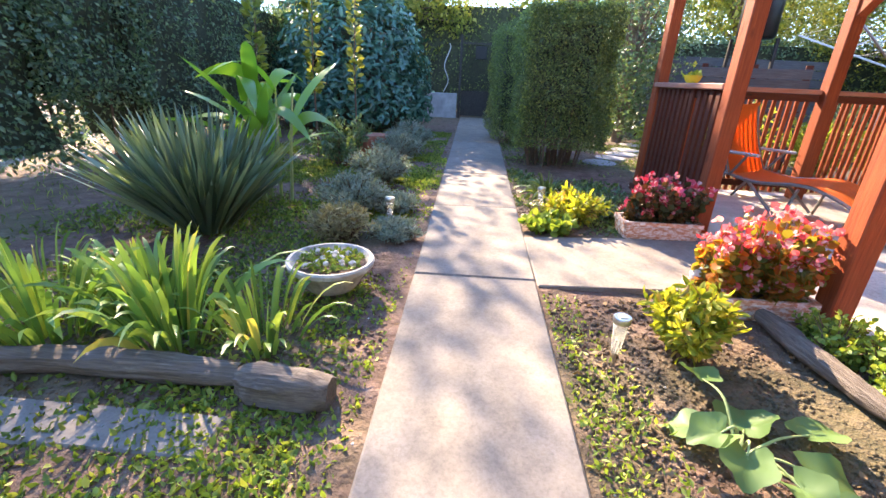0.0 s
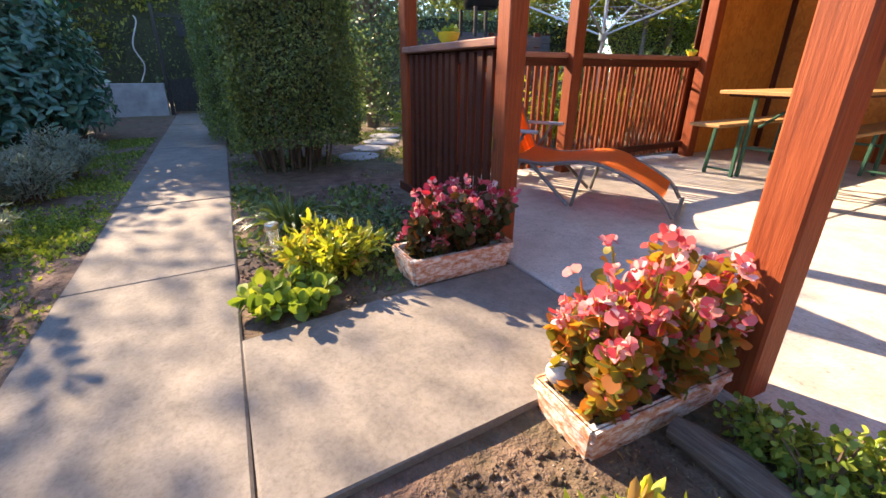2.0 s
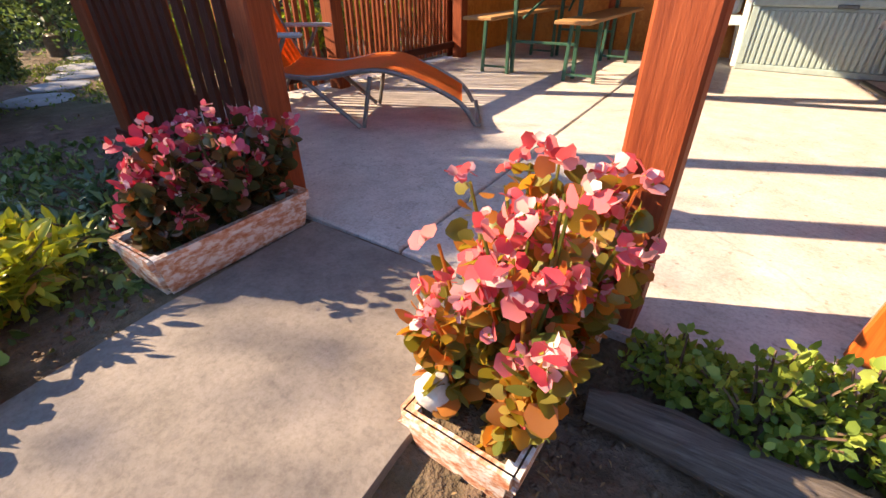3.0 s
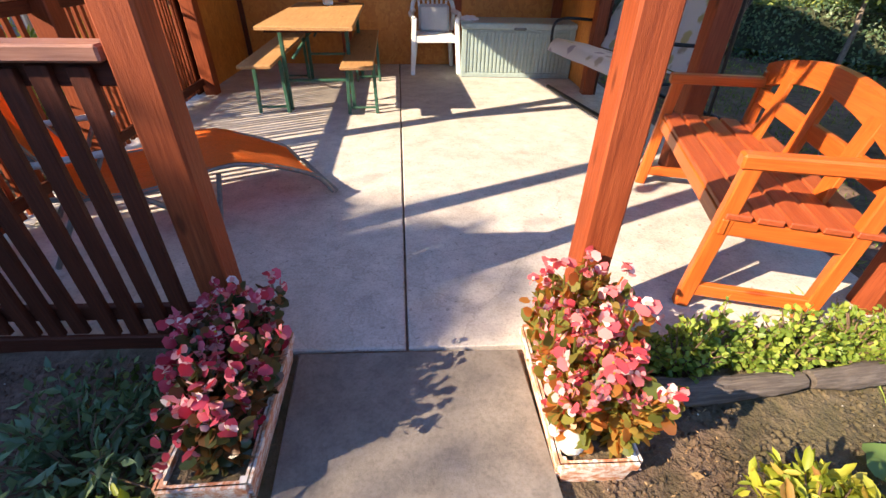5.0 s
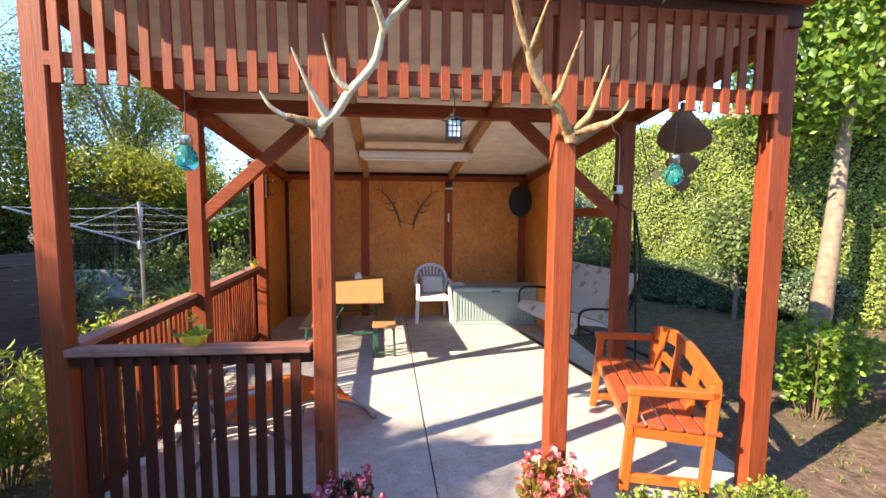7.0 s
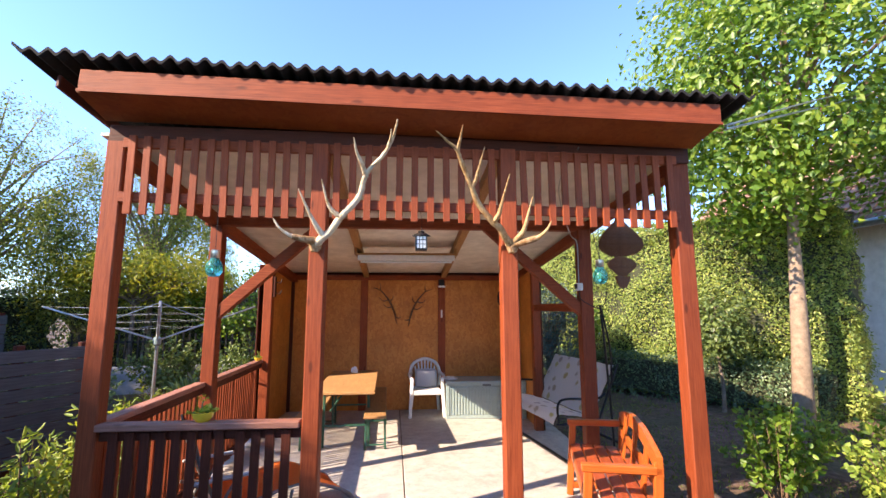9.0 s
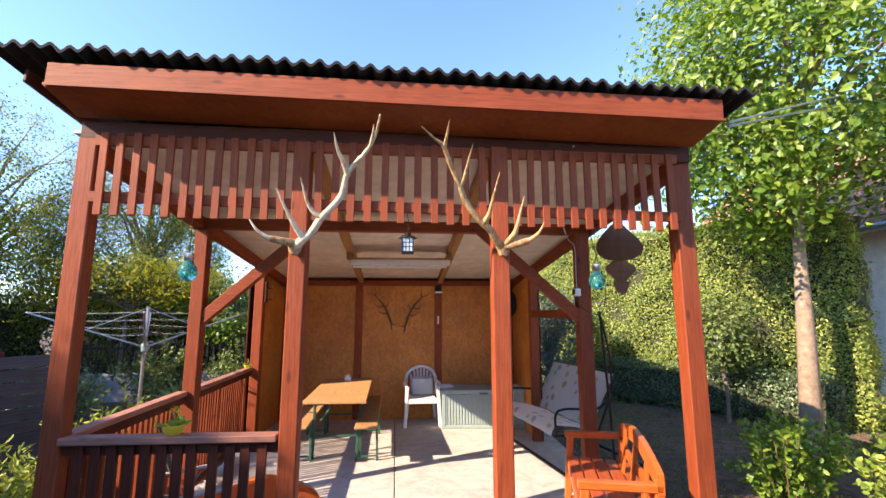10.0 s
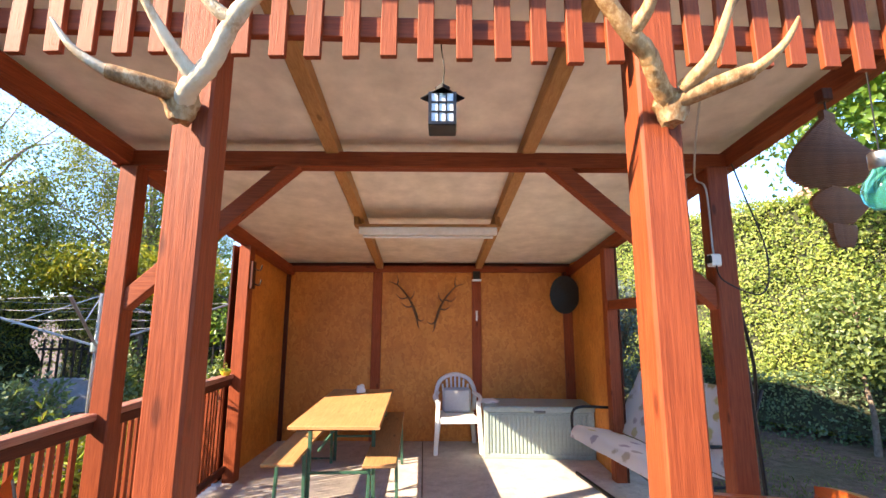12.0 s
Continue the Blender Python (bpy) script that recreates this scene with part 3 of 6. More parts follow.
part("roof_sheet", corrugated(), roof_mat, pav, "black corrugated bitumen roofing", True)
part("fascia", beam((-1.70, -0.29, 3.148 + dip(-1.70)), (2.46, -0.29, 3.148 + dip(2.46)), 0.025, 0.145), red_x, pav)
part("fascia_cap", beam((-1.70, -0.307, 3.078 + dip(-1.70)), (2.46, -0.307, 3.078 + dip(2.46)), 0.012, 0.018, 0.002), red_x, pav)
so = prism([(-1.72, -0.277), (2.46, -0.277), (2.47, 0.05), (-1.76, 0.05)], 0, 0.016)
for v in so.verts:
    v.co.z += 3.08 + dip(v.co.x) - (v.co.y + 0.29) * 0.13
part("soffit", so, osb_dark, pav, "dark stained strand-board soffit")
part("verge_board", beam((-1.90, -0.2, roof_z(-0.2) + 0.0), (-1.90, 5.4, roof_z(5.4) - 0.08), 0.025, 0.09), dark_y, pav)
part("verge_board", beam((2.52, -0.2, roof_z(-0.2) - 0.12), (2.52, 5.4, roof_z(5.4) - 0.08), 0.025, 0.09), dark_y, pav)

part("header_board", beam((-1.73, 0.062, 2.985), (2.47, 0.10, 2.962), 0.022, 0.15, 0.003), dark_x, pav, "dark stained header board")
# valance of short slats
VAL_Y = 0.012
part("valance_rail", beam((-1.62, 0.045, 2.545), (2.36, 0.085, 2.475), 0.028, 0.07, 0.003), red_x, pav)
part("valance_rail", beam((-1.62, 0.045, 2.925), (2.36, 0.085, 2.90), 0.028, 0.07, 0.003), red_x, pav)
val_me = mesh_of(box(-0.024, 0.024, -0.010, 0.010, -0.275, 0.275, 0.002), "slat", red_v)
for lo, hi, n in ((-1.545, -0.405, 12), (-0.165, 0.935, 11), (1.175, 2.29, 12)):
    for i in range(n):
        x = lo + (hi - lo) * i / (n - 1)
        piece("slat", val_me, pav, pose(x + rng.normal(0, 0.003), 0.018 + 0.04 * (x + 1.62) / 4, 2.675 - 0.013 * x + rng.normal(0, 0.004), 0, rng.normal(0, 0.6), 0))

# back wall with wings
BW = 5.1
for x0, x1 in ((-1.80, -0.585), (-0.435, 0.83), (0.98, 2.20)):
    part("wall_panel", box(x0 - 0.03, x1 + 0.03, BW, BW + 0.018, 0.0, 2.34), osb, pav, "amber strand-board wall panel")
for x in (-1.83, -0.51, 0.905, 2.20):
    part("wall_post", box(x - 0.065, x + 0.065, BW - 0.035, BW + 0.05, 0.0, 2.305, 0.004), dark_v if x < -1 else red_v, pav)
part("wall_rail", box(-1.90, 2.27, BW - 0.045, BW + 0.05, 2.305, 2.395, 0.004), red_x, pav)
part("wall_board", box(-1.86, 2.33, BW + 0.05, BW + 0.075, -0.05, 2.5), dark_x, pav)
part("wall_panel", box(-1.835, -1.817, 3.67, BW, 0.0, 2.44), osb, pav, "amber strand-board wall panel")
part("wall_panel", box(2.262, 2.28, 3.72, BW, 0.0, 2.44), osb, pav, "amber strand-board wall panel")
part("wall_panel", box(-1.875, -1.86, 3.55, BW, 0.0, 2.44), dark_v, pav)
part("wall_panel", box(2.325, 2.34, 3.6, BW, 0.0, 2.44), dark_v, pav)

# ---- railings ----
def railing(label, a, b, n, w, group="pavilion railings"):
    """A slatted balustrade from a to b with n slats of width w."""
    a, b = Vector((*a, 0)), Vector((*b, 0))
    L = (b - a).length
    t = thing("railing", label, "railing", a, math.degrees(math.atan2(b.y - a.y, b.x - a.x)), group)
    part("top_rail", box(0, L, -0.055, 0.045, 1.025, 1.068, 0.006), weathered_sheen_x, t, "weathered pinkish top rail with sky sheen in its colour")
    # rails and wide front slats carry the railing's shade in their darker colour
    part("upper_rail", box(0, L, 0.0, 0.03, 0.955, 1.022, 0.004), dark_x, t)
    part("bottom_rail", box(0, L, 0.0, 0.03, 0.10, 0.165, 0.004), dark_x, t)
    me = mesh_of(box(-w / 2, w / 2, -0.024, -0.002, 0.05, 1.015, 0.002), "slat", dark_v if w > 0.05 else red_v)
    for i in range(n):
        x = 0.05 + (L - 0.1) * (i + 0.5) / n
        piece("slat", me, t, pose(x + rng.normal(0, 0.004), 0, rng.normal(0, 0.006), 0, rng.normal(0, 0.5), 0))
    return t


railing("red-brown slatted timber railing at the terrace front", (-1.615, 0.075), (-0.352, 0.075), 12, 0.056)
railing("red-brown slatted timber railing along the terrace side", (-1.72, 1.638), (-1.66, 0.155), 18, 0.036)
railing("red-brown slatted timber railing along the terrace side", (-1.80, 3.548), (-1.715, 1.757), 25, 0.034)

skirt = thing("kick_board", "dark stained board along the foot of the front railing", "board", (0, 0, 0))
part("board", box(-1.80, -0.41, 0.040, 0.064, -0.06, 0.045, 0.004), dark_x, skirt)

# ---- fittings of the pavilion ----
def antler(label, loc, flip, beam_pts, tines, r0, group, mat, skull=True, lean=0.44, tall=0.75):
    """One red-deer antler: a curved main beam with tines, in the plane of the post's front."""
    t = thing("antler", label, "antler", loc, 0, group)
    m = (lambda p: (p[0] * flip, p[1] - lean * p[2] ** 2, p[2] * tall))
    pts = spline([m(p) for p in beam_pts], 7)
    n = len(pts)
    bm = tube(pts, [max(0.004, r0 * (1 - 0.82 * (i / (n - 1)) ** 1.6)) * (1 + 0.06 * math.sin(i * 2.1)) for i in range(n)], 10)
    first = None
    for start, ctrl, r in tines:
        tp = spline([m(p) for p in ctrl], 6)
        k = len(tp)
        last = part("tine", tube(tp, [max(0.003, r * (1 - 0.86 * (i / (k - 1)) ** 1.3)) for i in range(k)], 9), mat, t, "", True)
        first = first or last
    for v in bm.verts:
        v.co += Vector((lump(*v.co, 40), lump(*(v.co + Vector((5, 5, 5))), 40), 0)) * r0 * 0.07
    if skull:
        lb = lathe([(0.0, -0.045), (0.026, -0.042), (0.038, -0.02), (0.042, 0.0), (0.050, 0.010), (0.046, 0.03), (0.034, 0.05), (0.0, 0.056)], 22)
        for v in lb.verts:
            a = 1 + 0.22 * lump(*v.co, 70)
            v.co = Vector((v.co.x * a, v.co.y * a * 0.9 - 0.045, v.co.z * a))
        part("burr", lb, antler_root, t, "rough brown antler base", True)
        for _, ctrl, r in tines[:1]:
            q = [Vector(m(p)) for p in ctrl[:3]]
            part("tine_root", tube(spline(q, 6), [r * (1.10 - 0.022 * i) for i in range(len(spline(q, 6)))], 10), antler_root, first, "rough brown tine root", True)
    part("main_beam", bm, mat, t, "", True)
    return t


A_BEAM = [(0.0, -0.045, 0.0), (0.05, -0.09, 0.05), (0.11, -0.11, 0.11), (0.19, -0.14, 0.235), (0.305, -0.14, 0.395), (0.355, -0.13, 0.57), (0.465, -0.12, 0.71), (0.525, -0.10, 0.82), (0.56, -0.09, 0.945)]
A_TINES = [
    (0, [(0.015, -0.06, 0.035), (-0.06, -0.12, 0.04), (-0.125, -0.15, 0.055), (-0.19, -0.18, 0.11), (-0.232, -0.19, 0.196)], 0.024),
    (0, [(0.062, -0.10, 0.075), (0.03, -0.13, 0.14), (-0.016, -0.16, 0.26), (-0.07, -0.17, 0.443)], 0.022),
    (0, [(0.19, -0.14, 0.225), (0.14, -0.15, 0.27), (0.106, -0.16, 0.342), (0.079, -0.17, 0.516)], 0.020),
    (0, [(0.355, -0.13, 0.55), (0.335, -0.13, 0.63), (0.305, -0.14, 0.72), (0.294, -0.14, 0.813)], 0.019),
    (0, [(0.50, -0.11, 0.775), (0.515, -0.11, 0.83), (0.520, -0.11, 0.88)], 0.012),
]
antler("pale weathered stag antler fixed to a pavilion post", (-0.285, 0.02, 2.215), 1, A_BEAM, A_TINES, 0.027, "stag antlers on the posts", antler_bone)
B_BEAM = [(0.0, -0.045, 0.0), (0.06, -0.09, 0.08), (0.10, -0.12, 0.15), (0.165, -0.14, 0.215), (0.263, -0.15, 0.36), (0.315, -0.15, 0.50), (0.382, -0.13, 0.668), (0.42, -0.12, 0.765), (0.475, -0.115, 0.81), (0.55, -0.11, 0.877)]
B_TINES = [
    (0, [(0.0, -0.06, 0.02), (-0.08, -0.13, 0.035), (-0.144, -0.16, 0.057), (-0.20, -0.19, 0.12), (-0.229, -0.20, 0.201)], 0.024),
    (0, [(-0.005, -0.09, 0.045), (-0.045, -0.14, 0.10), (-0.065, -0.16, 0.175), (-0.08, -0.18, 0.29), (-0.095, -0.19, 0.406)], 0.021),
    (0, [(0.15, -0.14, 0.20), (0.12, -0.16, 0.26), (0.104, -0.17, 0.357), (0.07, -0.18, 0.578)], 0.021),
    (0, [(0.31, -0.15, 0.485), (0.285, -0.15, 0.54), (0.273, -0.15, 0.61), (0.245, -0.15, 0.77)], 0.018),
    (0, [(0.415, -0.12, 0.75), (0.402, -0.12, 0.82), (0.391, -0.12, 0.914)], 0.014),
]
antler("tan weathered stag antler fixed to a pavilion post", (1.062, 0.03, 2.218), -1, B_BEAM, B_TINES, 0.026, "stag antlers on the posts", antler_tan)
S_BEAM = [(0.0, -0.02, 0.0), (0.04, -0.05, 0.10), (0.09, -0.07, 0.20), (0.17, -0.07, 0.30), (0.28, -0.06, 0.40), (0.40, -0.05, 0.44)]
S_TINES = [(0, [(0.01, -0.04, 0.0), (-0.05, -0.07, -0.04), (-0.11, -0.09, -0.02)], 0.014), (0, [(0.0, -0.04, 0.0), (-0.02, -0.07, -0.10), (-0.04, -0.09, -0.13)], 0.014),
           (0, [(0.06, -0.06, 0.14), (0.14, -0.09, 0.13), (0.22, -0.10, 0.18)], 0.014), (0, [(0.12, -0.07, 0.25), (0.22, -0.09, 0.23), (0.30, -0.09, 0.29)], 0.013), (0, [(0.28, -0.06, 0.40), (0.27, -0.08, 0.46), (0.29, -0.08, 0.52)], 0.011), (0, [(0.1, -0.07, 0.22), (0.05, -0.09, 0.27), (0.04, -0.09, 0.33)], 0.011)]
antler("thin dark stag antler hung on the board wall", (0.06, BW - 0.01, 1.66), -1, S_BEAM, S_TINES, 0.020, "antlers on the back wall", skull_dark, False, 0.0, 1.15)
antler("thin dark stag antler hung on the board wall", (0.325, BW - 0.01, 1.62), 1, S_BEAM, S_TINES, 0.020, "antlers on the back wall", skull_dark, False, 0.0, 1.18)


def lantern(loc):
    t = thing("hanging_lantern", "small black metal lantern with frosted panes, hanging on a cord", "lantern", loc)
    part("cord", tube(spline([(0, 0, 0.17), (0.006, 0, 0.26), (-0.006, 0, 0.36), (0.0, 0, 0.44)]), 0.003, 6), black, t)
    part("roof", lathe([(0.09, 0.125), (0.088, 0.13), (0.045, 0.155), (0.03, 0.158), (0.03, 0.175), (0.0, 0.18)], 4), black, t)
    part("base", box(-0.055, 0.055, -0.055, 0.055, -0.012, 0.006, 0.004), black, t)
    panes = part("glass", box(-0.046, 0.046, -0.046, 0.046, 0.006, 0.122), frosted, t, "frosted white panes")
    for a in (-1, 1):
        for b in (-1, 1):
            part("corner_bar", box(a * 0.048 - 0.006, a * 0.048 + 0.006, b * 0.048 - 0.006, b * 0.048 + 0.006, 0.0, 0.125), black, t)
    for k in range(4):
        g = bmesh.new()
        mm = pose(0, 0, 0, 0, 0, 90 * k)
        for z in (0.045, 0.085):
            box(-0.046, 0.046, -0.051, -0.046, z - 0.003, z + 0.003, 0, g, mm)
        for x in (-0.015, 0.015):
            box(x - 0.003, x + 0.003, -0.0515, -0.0465, 0.006, 0.122, 0, g, mm)
        part("grille", g, black, panes, "black grille")
    return t


lt = lantern((0.43, 0.085, 2.207))
lt.scale = (0.75, 0.75, 0.75)


def solar_bulb(loc, top):
    t = thing("solar_bulb", "teal glass solar bulb lamp hanging on a thin wire", "bulb lamp", loc, 0, "teal bulb lamps")
    bulb = part("glass_bulb", lathe([(0.0, -0.075), (0.03, -0.07), (0.05, -0.045), (0.055, -0.02), (0.048, 0.012), (0.03, 0.04), (0.024, 0.055)], 18), teal_glass, t, "", True)
    part("cap", lathe([(0.026, 0.052), (0.028, 0.055), (0.028, 0.10), (0.02, 0.106), (0.0, 0.107)], 16), steel, bulb, "steel screw cap", True)
    part("wire", tube([(0, 0, 0.105), (0.002, 0, top)], 0.0022, 5), black, t)


solar_bulb((-0.933, -0.02, 2.073), 0.46)
solar_bulb((1.733, 0.10, 2.038), 0.46)


def spinner(loc):
    """Thin laths strung on a rod, each turned a little against the next, in three waisted lobes."""
    t = thing("wind_spinner", "brown layered wooden wind spinner hung under the roof edge", "wind spinner", loc)
    n = 74
    me = mesh_of(box(-0.5, 0.5, -0.012, 0.012, -0.0038, 0.0038), "lath", spin_wood)
    for i in range(n):
        z = 0.64 * i / (n - 1)
        if z < 0.10:
            w, a = 0.06 + 0.11 * z / 0.10, -10 + 300 * z
        elif z < 0.28:
            f = (z - 0.10) / 0.18
            w, a = 0.08 + 0.19 * math.sin(math.pi * f ** 1.5) ** 0.9, -30 + 55 * f
        elif z < 0.60:
            f = (z - 0.28) / 0.32
            w, a = 0.11 + 0.28 * math.sin(math.pi * f ** 0.72) ** 0.8, -32 + 62 * f
        else:
            w, a = 0.10, 25
        piece("lath", me, t, pose(0, 0, z, 0, 0, a) @ Matrix.Diagonal((w, 1, 1, 1)))
    part("rod", tube([(0, 0, -0.02), (0, 0, 0.74)], 0.004, 6), dark_iron, t)
    part("hanger_block", box(-0.025, 0.025, -0.025, 0.025, 0.70, 0.76, 0.004), dark_v, t)


spinner((2.25, 0.80, 1.975))

fx = thing("tube_light", "white fluorescent batten light on pale boards under the ceiling", "light fitting", (0.285, 3.0, -0.065))
part("board", box(-0.70, 0.70, 0.09, 0.21, 2.60, 2.625, 0.003), tan_x, fx, "pale pine board")
part("board", box(-0.70, 0.70, -0.10, 0.03, 2.575, 2.60, 0.003), tan_x, fx, "pale pine board")
housing = part("housing", box(-0.66, 0.66, -0.09, -0.03, 2.50, 2.575, 0.006), white_plastic, fx)
part("tube", tube([(-0.62, -0.06, 2.482), (0.62, -0.06, 2.482)], 0.014, 10), frosted, housing, "white glass tube", True)
part("bracket", box(-0.70, -0.66, -0.12, 0.22, 2.59, 2.70), tan_y, fx)
part("bracket", box(0.64, 0.68, -0.12, 0.22, 2.59, 2.70), tan_y, fx)

pan = thing("iron_pan", "black iron pan hung on the board wall", "pan", (2.13, 4.90, 1.98), -35)
pl = lathe([(0.0, 0.0), (0.13, 0.004), (0.19, 0.03), (0.21, 0.055), (0.20, 0.055), (0.12, 0.012), (0.0, 0.01)], 28)
for v in pl.verts:
    v.co = Vector((v.co.x, -v.co.z * 1.0, v.co.y * 1.25))
pan_bowl = part("bowl", pl, black, pan, "", True)
part("handle", tube(spline([(0, -0.01, 0.24), (0.02, -0.02, 0.30), (-0.02, -0.02, 0.30), (0, -0.01, 0.24)]), 0.006, 6), black, pan_bowl)

opener = thing("wall_lamp", "small dark lamp on the wall post", "lamp", (0.905, BW - 0.04, 2.22))
part("back_plate", box(-0.05, 0.05, -0.02, 0.0, -0.03, 0.10, 0.004), dark_iron, opener)
part("shade", box(-0.065, 0.065, -0.09, -0.02, -0.05, -0.02, 0.006), frosted, opener)
th = thing("wall_thermometer", "narrow white thermometer on the wall post", "thermometer", (0.905, BW - 0.038, 1.69))
part("scale", box(-0.014, 0.014, -0.008, 0.0, -0.07, 0.07, 0.003), white_plastic, th)
br = thing("coat_hook_board", "dark hook board on the corner post", "hooks", (-1.61, 3.60, 2.12))
part("board", box(-0.06, -0.03, -0.04, 0.04, -0.16, 0.14, 0.004), dark_v, br)
for z in (-0.1, 0.06):
    part("hook", tube(spline([(-0.03, 0, z), (0.03, 0, z - 0.02), (0.05, 0, z + 0.04)]), 0.007, 6), dark_iron, br)

# wiring on the right-hand post
cable = thing("power_cable", "white cable with sockets along the beam and post", "cable")
part("wire", tube(spline([(1.60, 0.06, 2.98), (1.66, 0.7, 2.85), (2.08, 1.60, 2.60), (2.17, 1.64, 2.5), (2.165, 1.62, 2.1), (2.175, 1.62, 2.02)]), 0.006, 6), cord_white, cable)
part("socket", box(2.135, 2.20, 1.59, 1.65, 1.98, 2.06, 0.008), white_plastic, cable, "white socket box")
part("socket", box(2.12, 2.135, 1.58, 1.64, 2.0, 2.05, 0.006), dark_iron, cable, "dark plug")
part("loop", tube(spline([(2.17, 1.61, 2.0), (2.14, 1.5, 1.88), (2.33, 1.45, 1.80), (2.42, 1.50, 2.05), (2.35, 1.55, 2.45), (2.33, 1.6, 2.66)]), 0.005, 6), dark_iron, cable)

# ---- furniture ----
def beer_table(loc, rz):
    t = thing("folding_table", "long varnished pine folding table with green steel legs", "table", loc, rz)
    top = prism([(-0.355, -1.0), (0.365, -1.03), (0.345, 0.98), (-0.36, 1.0)], 0.815, 0.845, 0.006)
    part("tabletop", top, tan_y, t, "honey-brown varnished top")
    for y in (-0.55, 0.75):
        for x in (-0.27, 0.27):
            part("leg", beam((x, y, 0.80), (x * 1.04, y + 0.02, 0.0), 0.032, 0.032, 0.004), green_metal, t)
        part("crossbar", beam((-0.27, y, 0.30), (0.27, y, 0.30), 0.025, 0.025, 0.003), green_metal, t)
        part("strut", beam((-0.2, y, 0.5), (0.0, y - (0.35 if y > 0 else -0.35), 0.80), 0.02, 0.02, 0.002), green_metal, t)
    part("underframe", box(-0.30, 0.30, -0.95, 0.9, 0.79, 0.814), dark_y, t)
    return t


def beer_bench(loc, rz, label):
    t = thing("folding_bench", label, "bench", loc, rz, "folding benches at the table")
    part("seat", box(-0.135, 0.135, -1.03, 1.0, 0.505, 0.535, 0.006), tan_y, t, "honey-brown varnished plank")
    for y in (-0.62, 0.62):
        for x in (-0.115, 0.115):
            part("leg", beam((x, y, 0.505), (x * 1.12, y - 0.02, 0.0), 0.030, 0.030, 0.004), green_metal, t)
        part("crossbar", beam((-0.12, y - 0.015, 0.06), (0.12, y - 0.015, 0.06), 0.02, 0.02, 0.003), green_metal, t)
    return t


beer_table((-0.51, 3.56, 0), 2.6).scale = (1.05, 0.95, 0.915)
beer_bench((-0.13, 3.56, 0), 3.2, "long pine bench with green steel legs beside the table").scale = (1, 0.98, 0.92)
beer_bench((-0.95, 3.58, 0), 3.0, "long pine bench with green steel legs beside the table").scale = (1, 0.98, 0.92)
nap = thing("napkin_holder", "small white napkin holder with crumpled napkins on the table", "napkin holder", (-0.55, 4.25, 0.773), 20)
part("box", box(-0.05, 0.05, -0.04, 0.04, 0.0, 0.05, 0.006), white_plastic, nap)
nb = bmesh.new()
bmesh.ops.create_icosphere(nb, subdivisions=2, radius=0.045)
for v in nb.verts:
    v.co *= 1 + 0.5 * lump(*v.co, 45)
    v.co.z = v.co.z * 0.8 + 0.06
part("napkins", nb, frosted, nap)


def plastic_chair(loc, rz):
    t = thing("garden_chair", "white plastic garden armchair with a slatted fan back", "chair", loc, rz)
    seat = prism([(-0.24, -0.24), (0.24, -0.24), (0.21, 0.20), (-0.21, 0.20)], 0.40, 0.435, 0.012)
    part("seat", seat, white_plastic, t)
    part("front_apron", box(-0.25, 0.25, -0.255, -0.235, 0.36, 0.435, 0.006), white_plastic, t)
    for s in (-1, 1):
        part("leg", beam((s * 0.25, -0.23, 0.63), (s * 0.285, -0.26, 0.0), 0.055, 0.045, 0.008), white_plastic, t)
        part("leg", beam((s * 0.21, 0.18, 0.43), (s * 0.255, 0.27, 0.0), 0.05, 0.045, 0.008), white_plastic, t)
        part("armrest", tube(spline([(s * 0.25, -0.25, 0.61), (s * 0.29, -0.12, 0.645), (s * 0.285, 0.08, 0.65), (s * 0.24, 0.22, 0.66)]), [0.026] * 19, 8), white_plastic, t, "", True)
    rim = spline([(-0.235, 0.20, 0.44), (-0.26, 0.26, 0.66), (-0.19, 0.31, 0.82), (0.0, 0.335, 0.885), (0.19, 0.31, 0.82), (0.26, 0.26, 0.66), (0.235, 0.20, 0.44)])
    part("back_rim", tube(rim, 0.028, 8), white_plastic, t, "", True)
    for i in range(7):
        x = (i - 3) * 0.052
        part("back_slat", beam((x * 0.9, 0.215, 0.44), (x * 1.12, 0.325 - abs(x) * 0.12, 0.865 - x * x * 4.2), 0.028, 0.012, 0.003), white_plastic, t)
    return t


plastic_chair((0.615, 4.75, 0), 3)
cu = thing("seat_cushion", "grey cushion leaning on the chair back", "cushion", (0.615, 4.85, 0.435), 3)
cm = box(-0.19, 0.19, -0.05, 0.05, 0.0, 0.30, 0.03)
bmesh.ops.subdivide_edges(cm, edges=list(cm.edges), cuts=3, use_grid_fill=True)
for v in cm.verts:
    v.co.y = v.co.y * (1.25 - 3.0 * abs(v.co.x) ** 1.5) + v.co.z * 0.22 - 0.02
part("cover", cm, cushion_grey, cu, "", True)


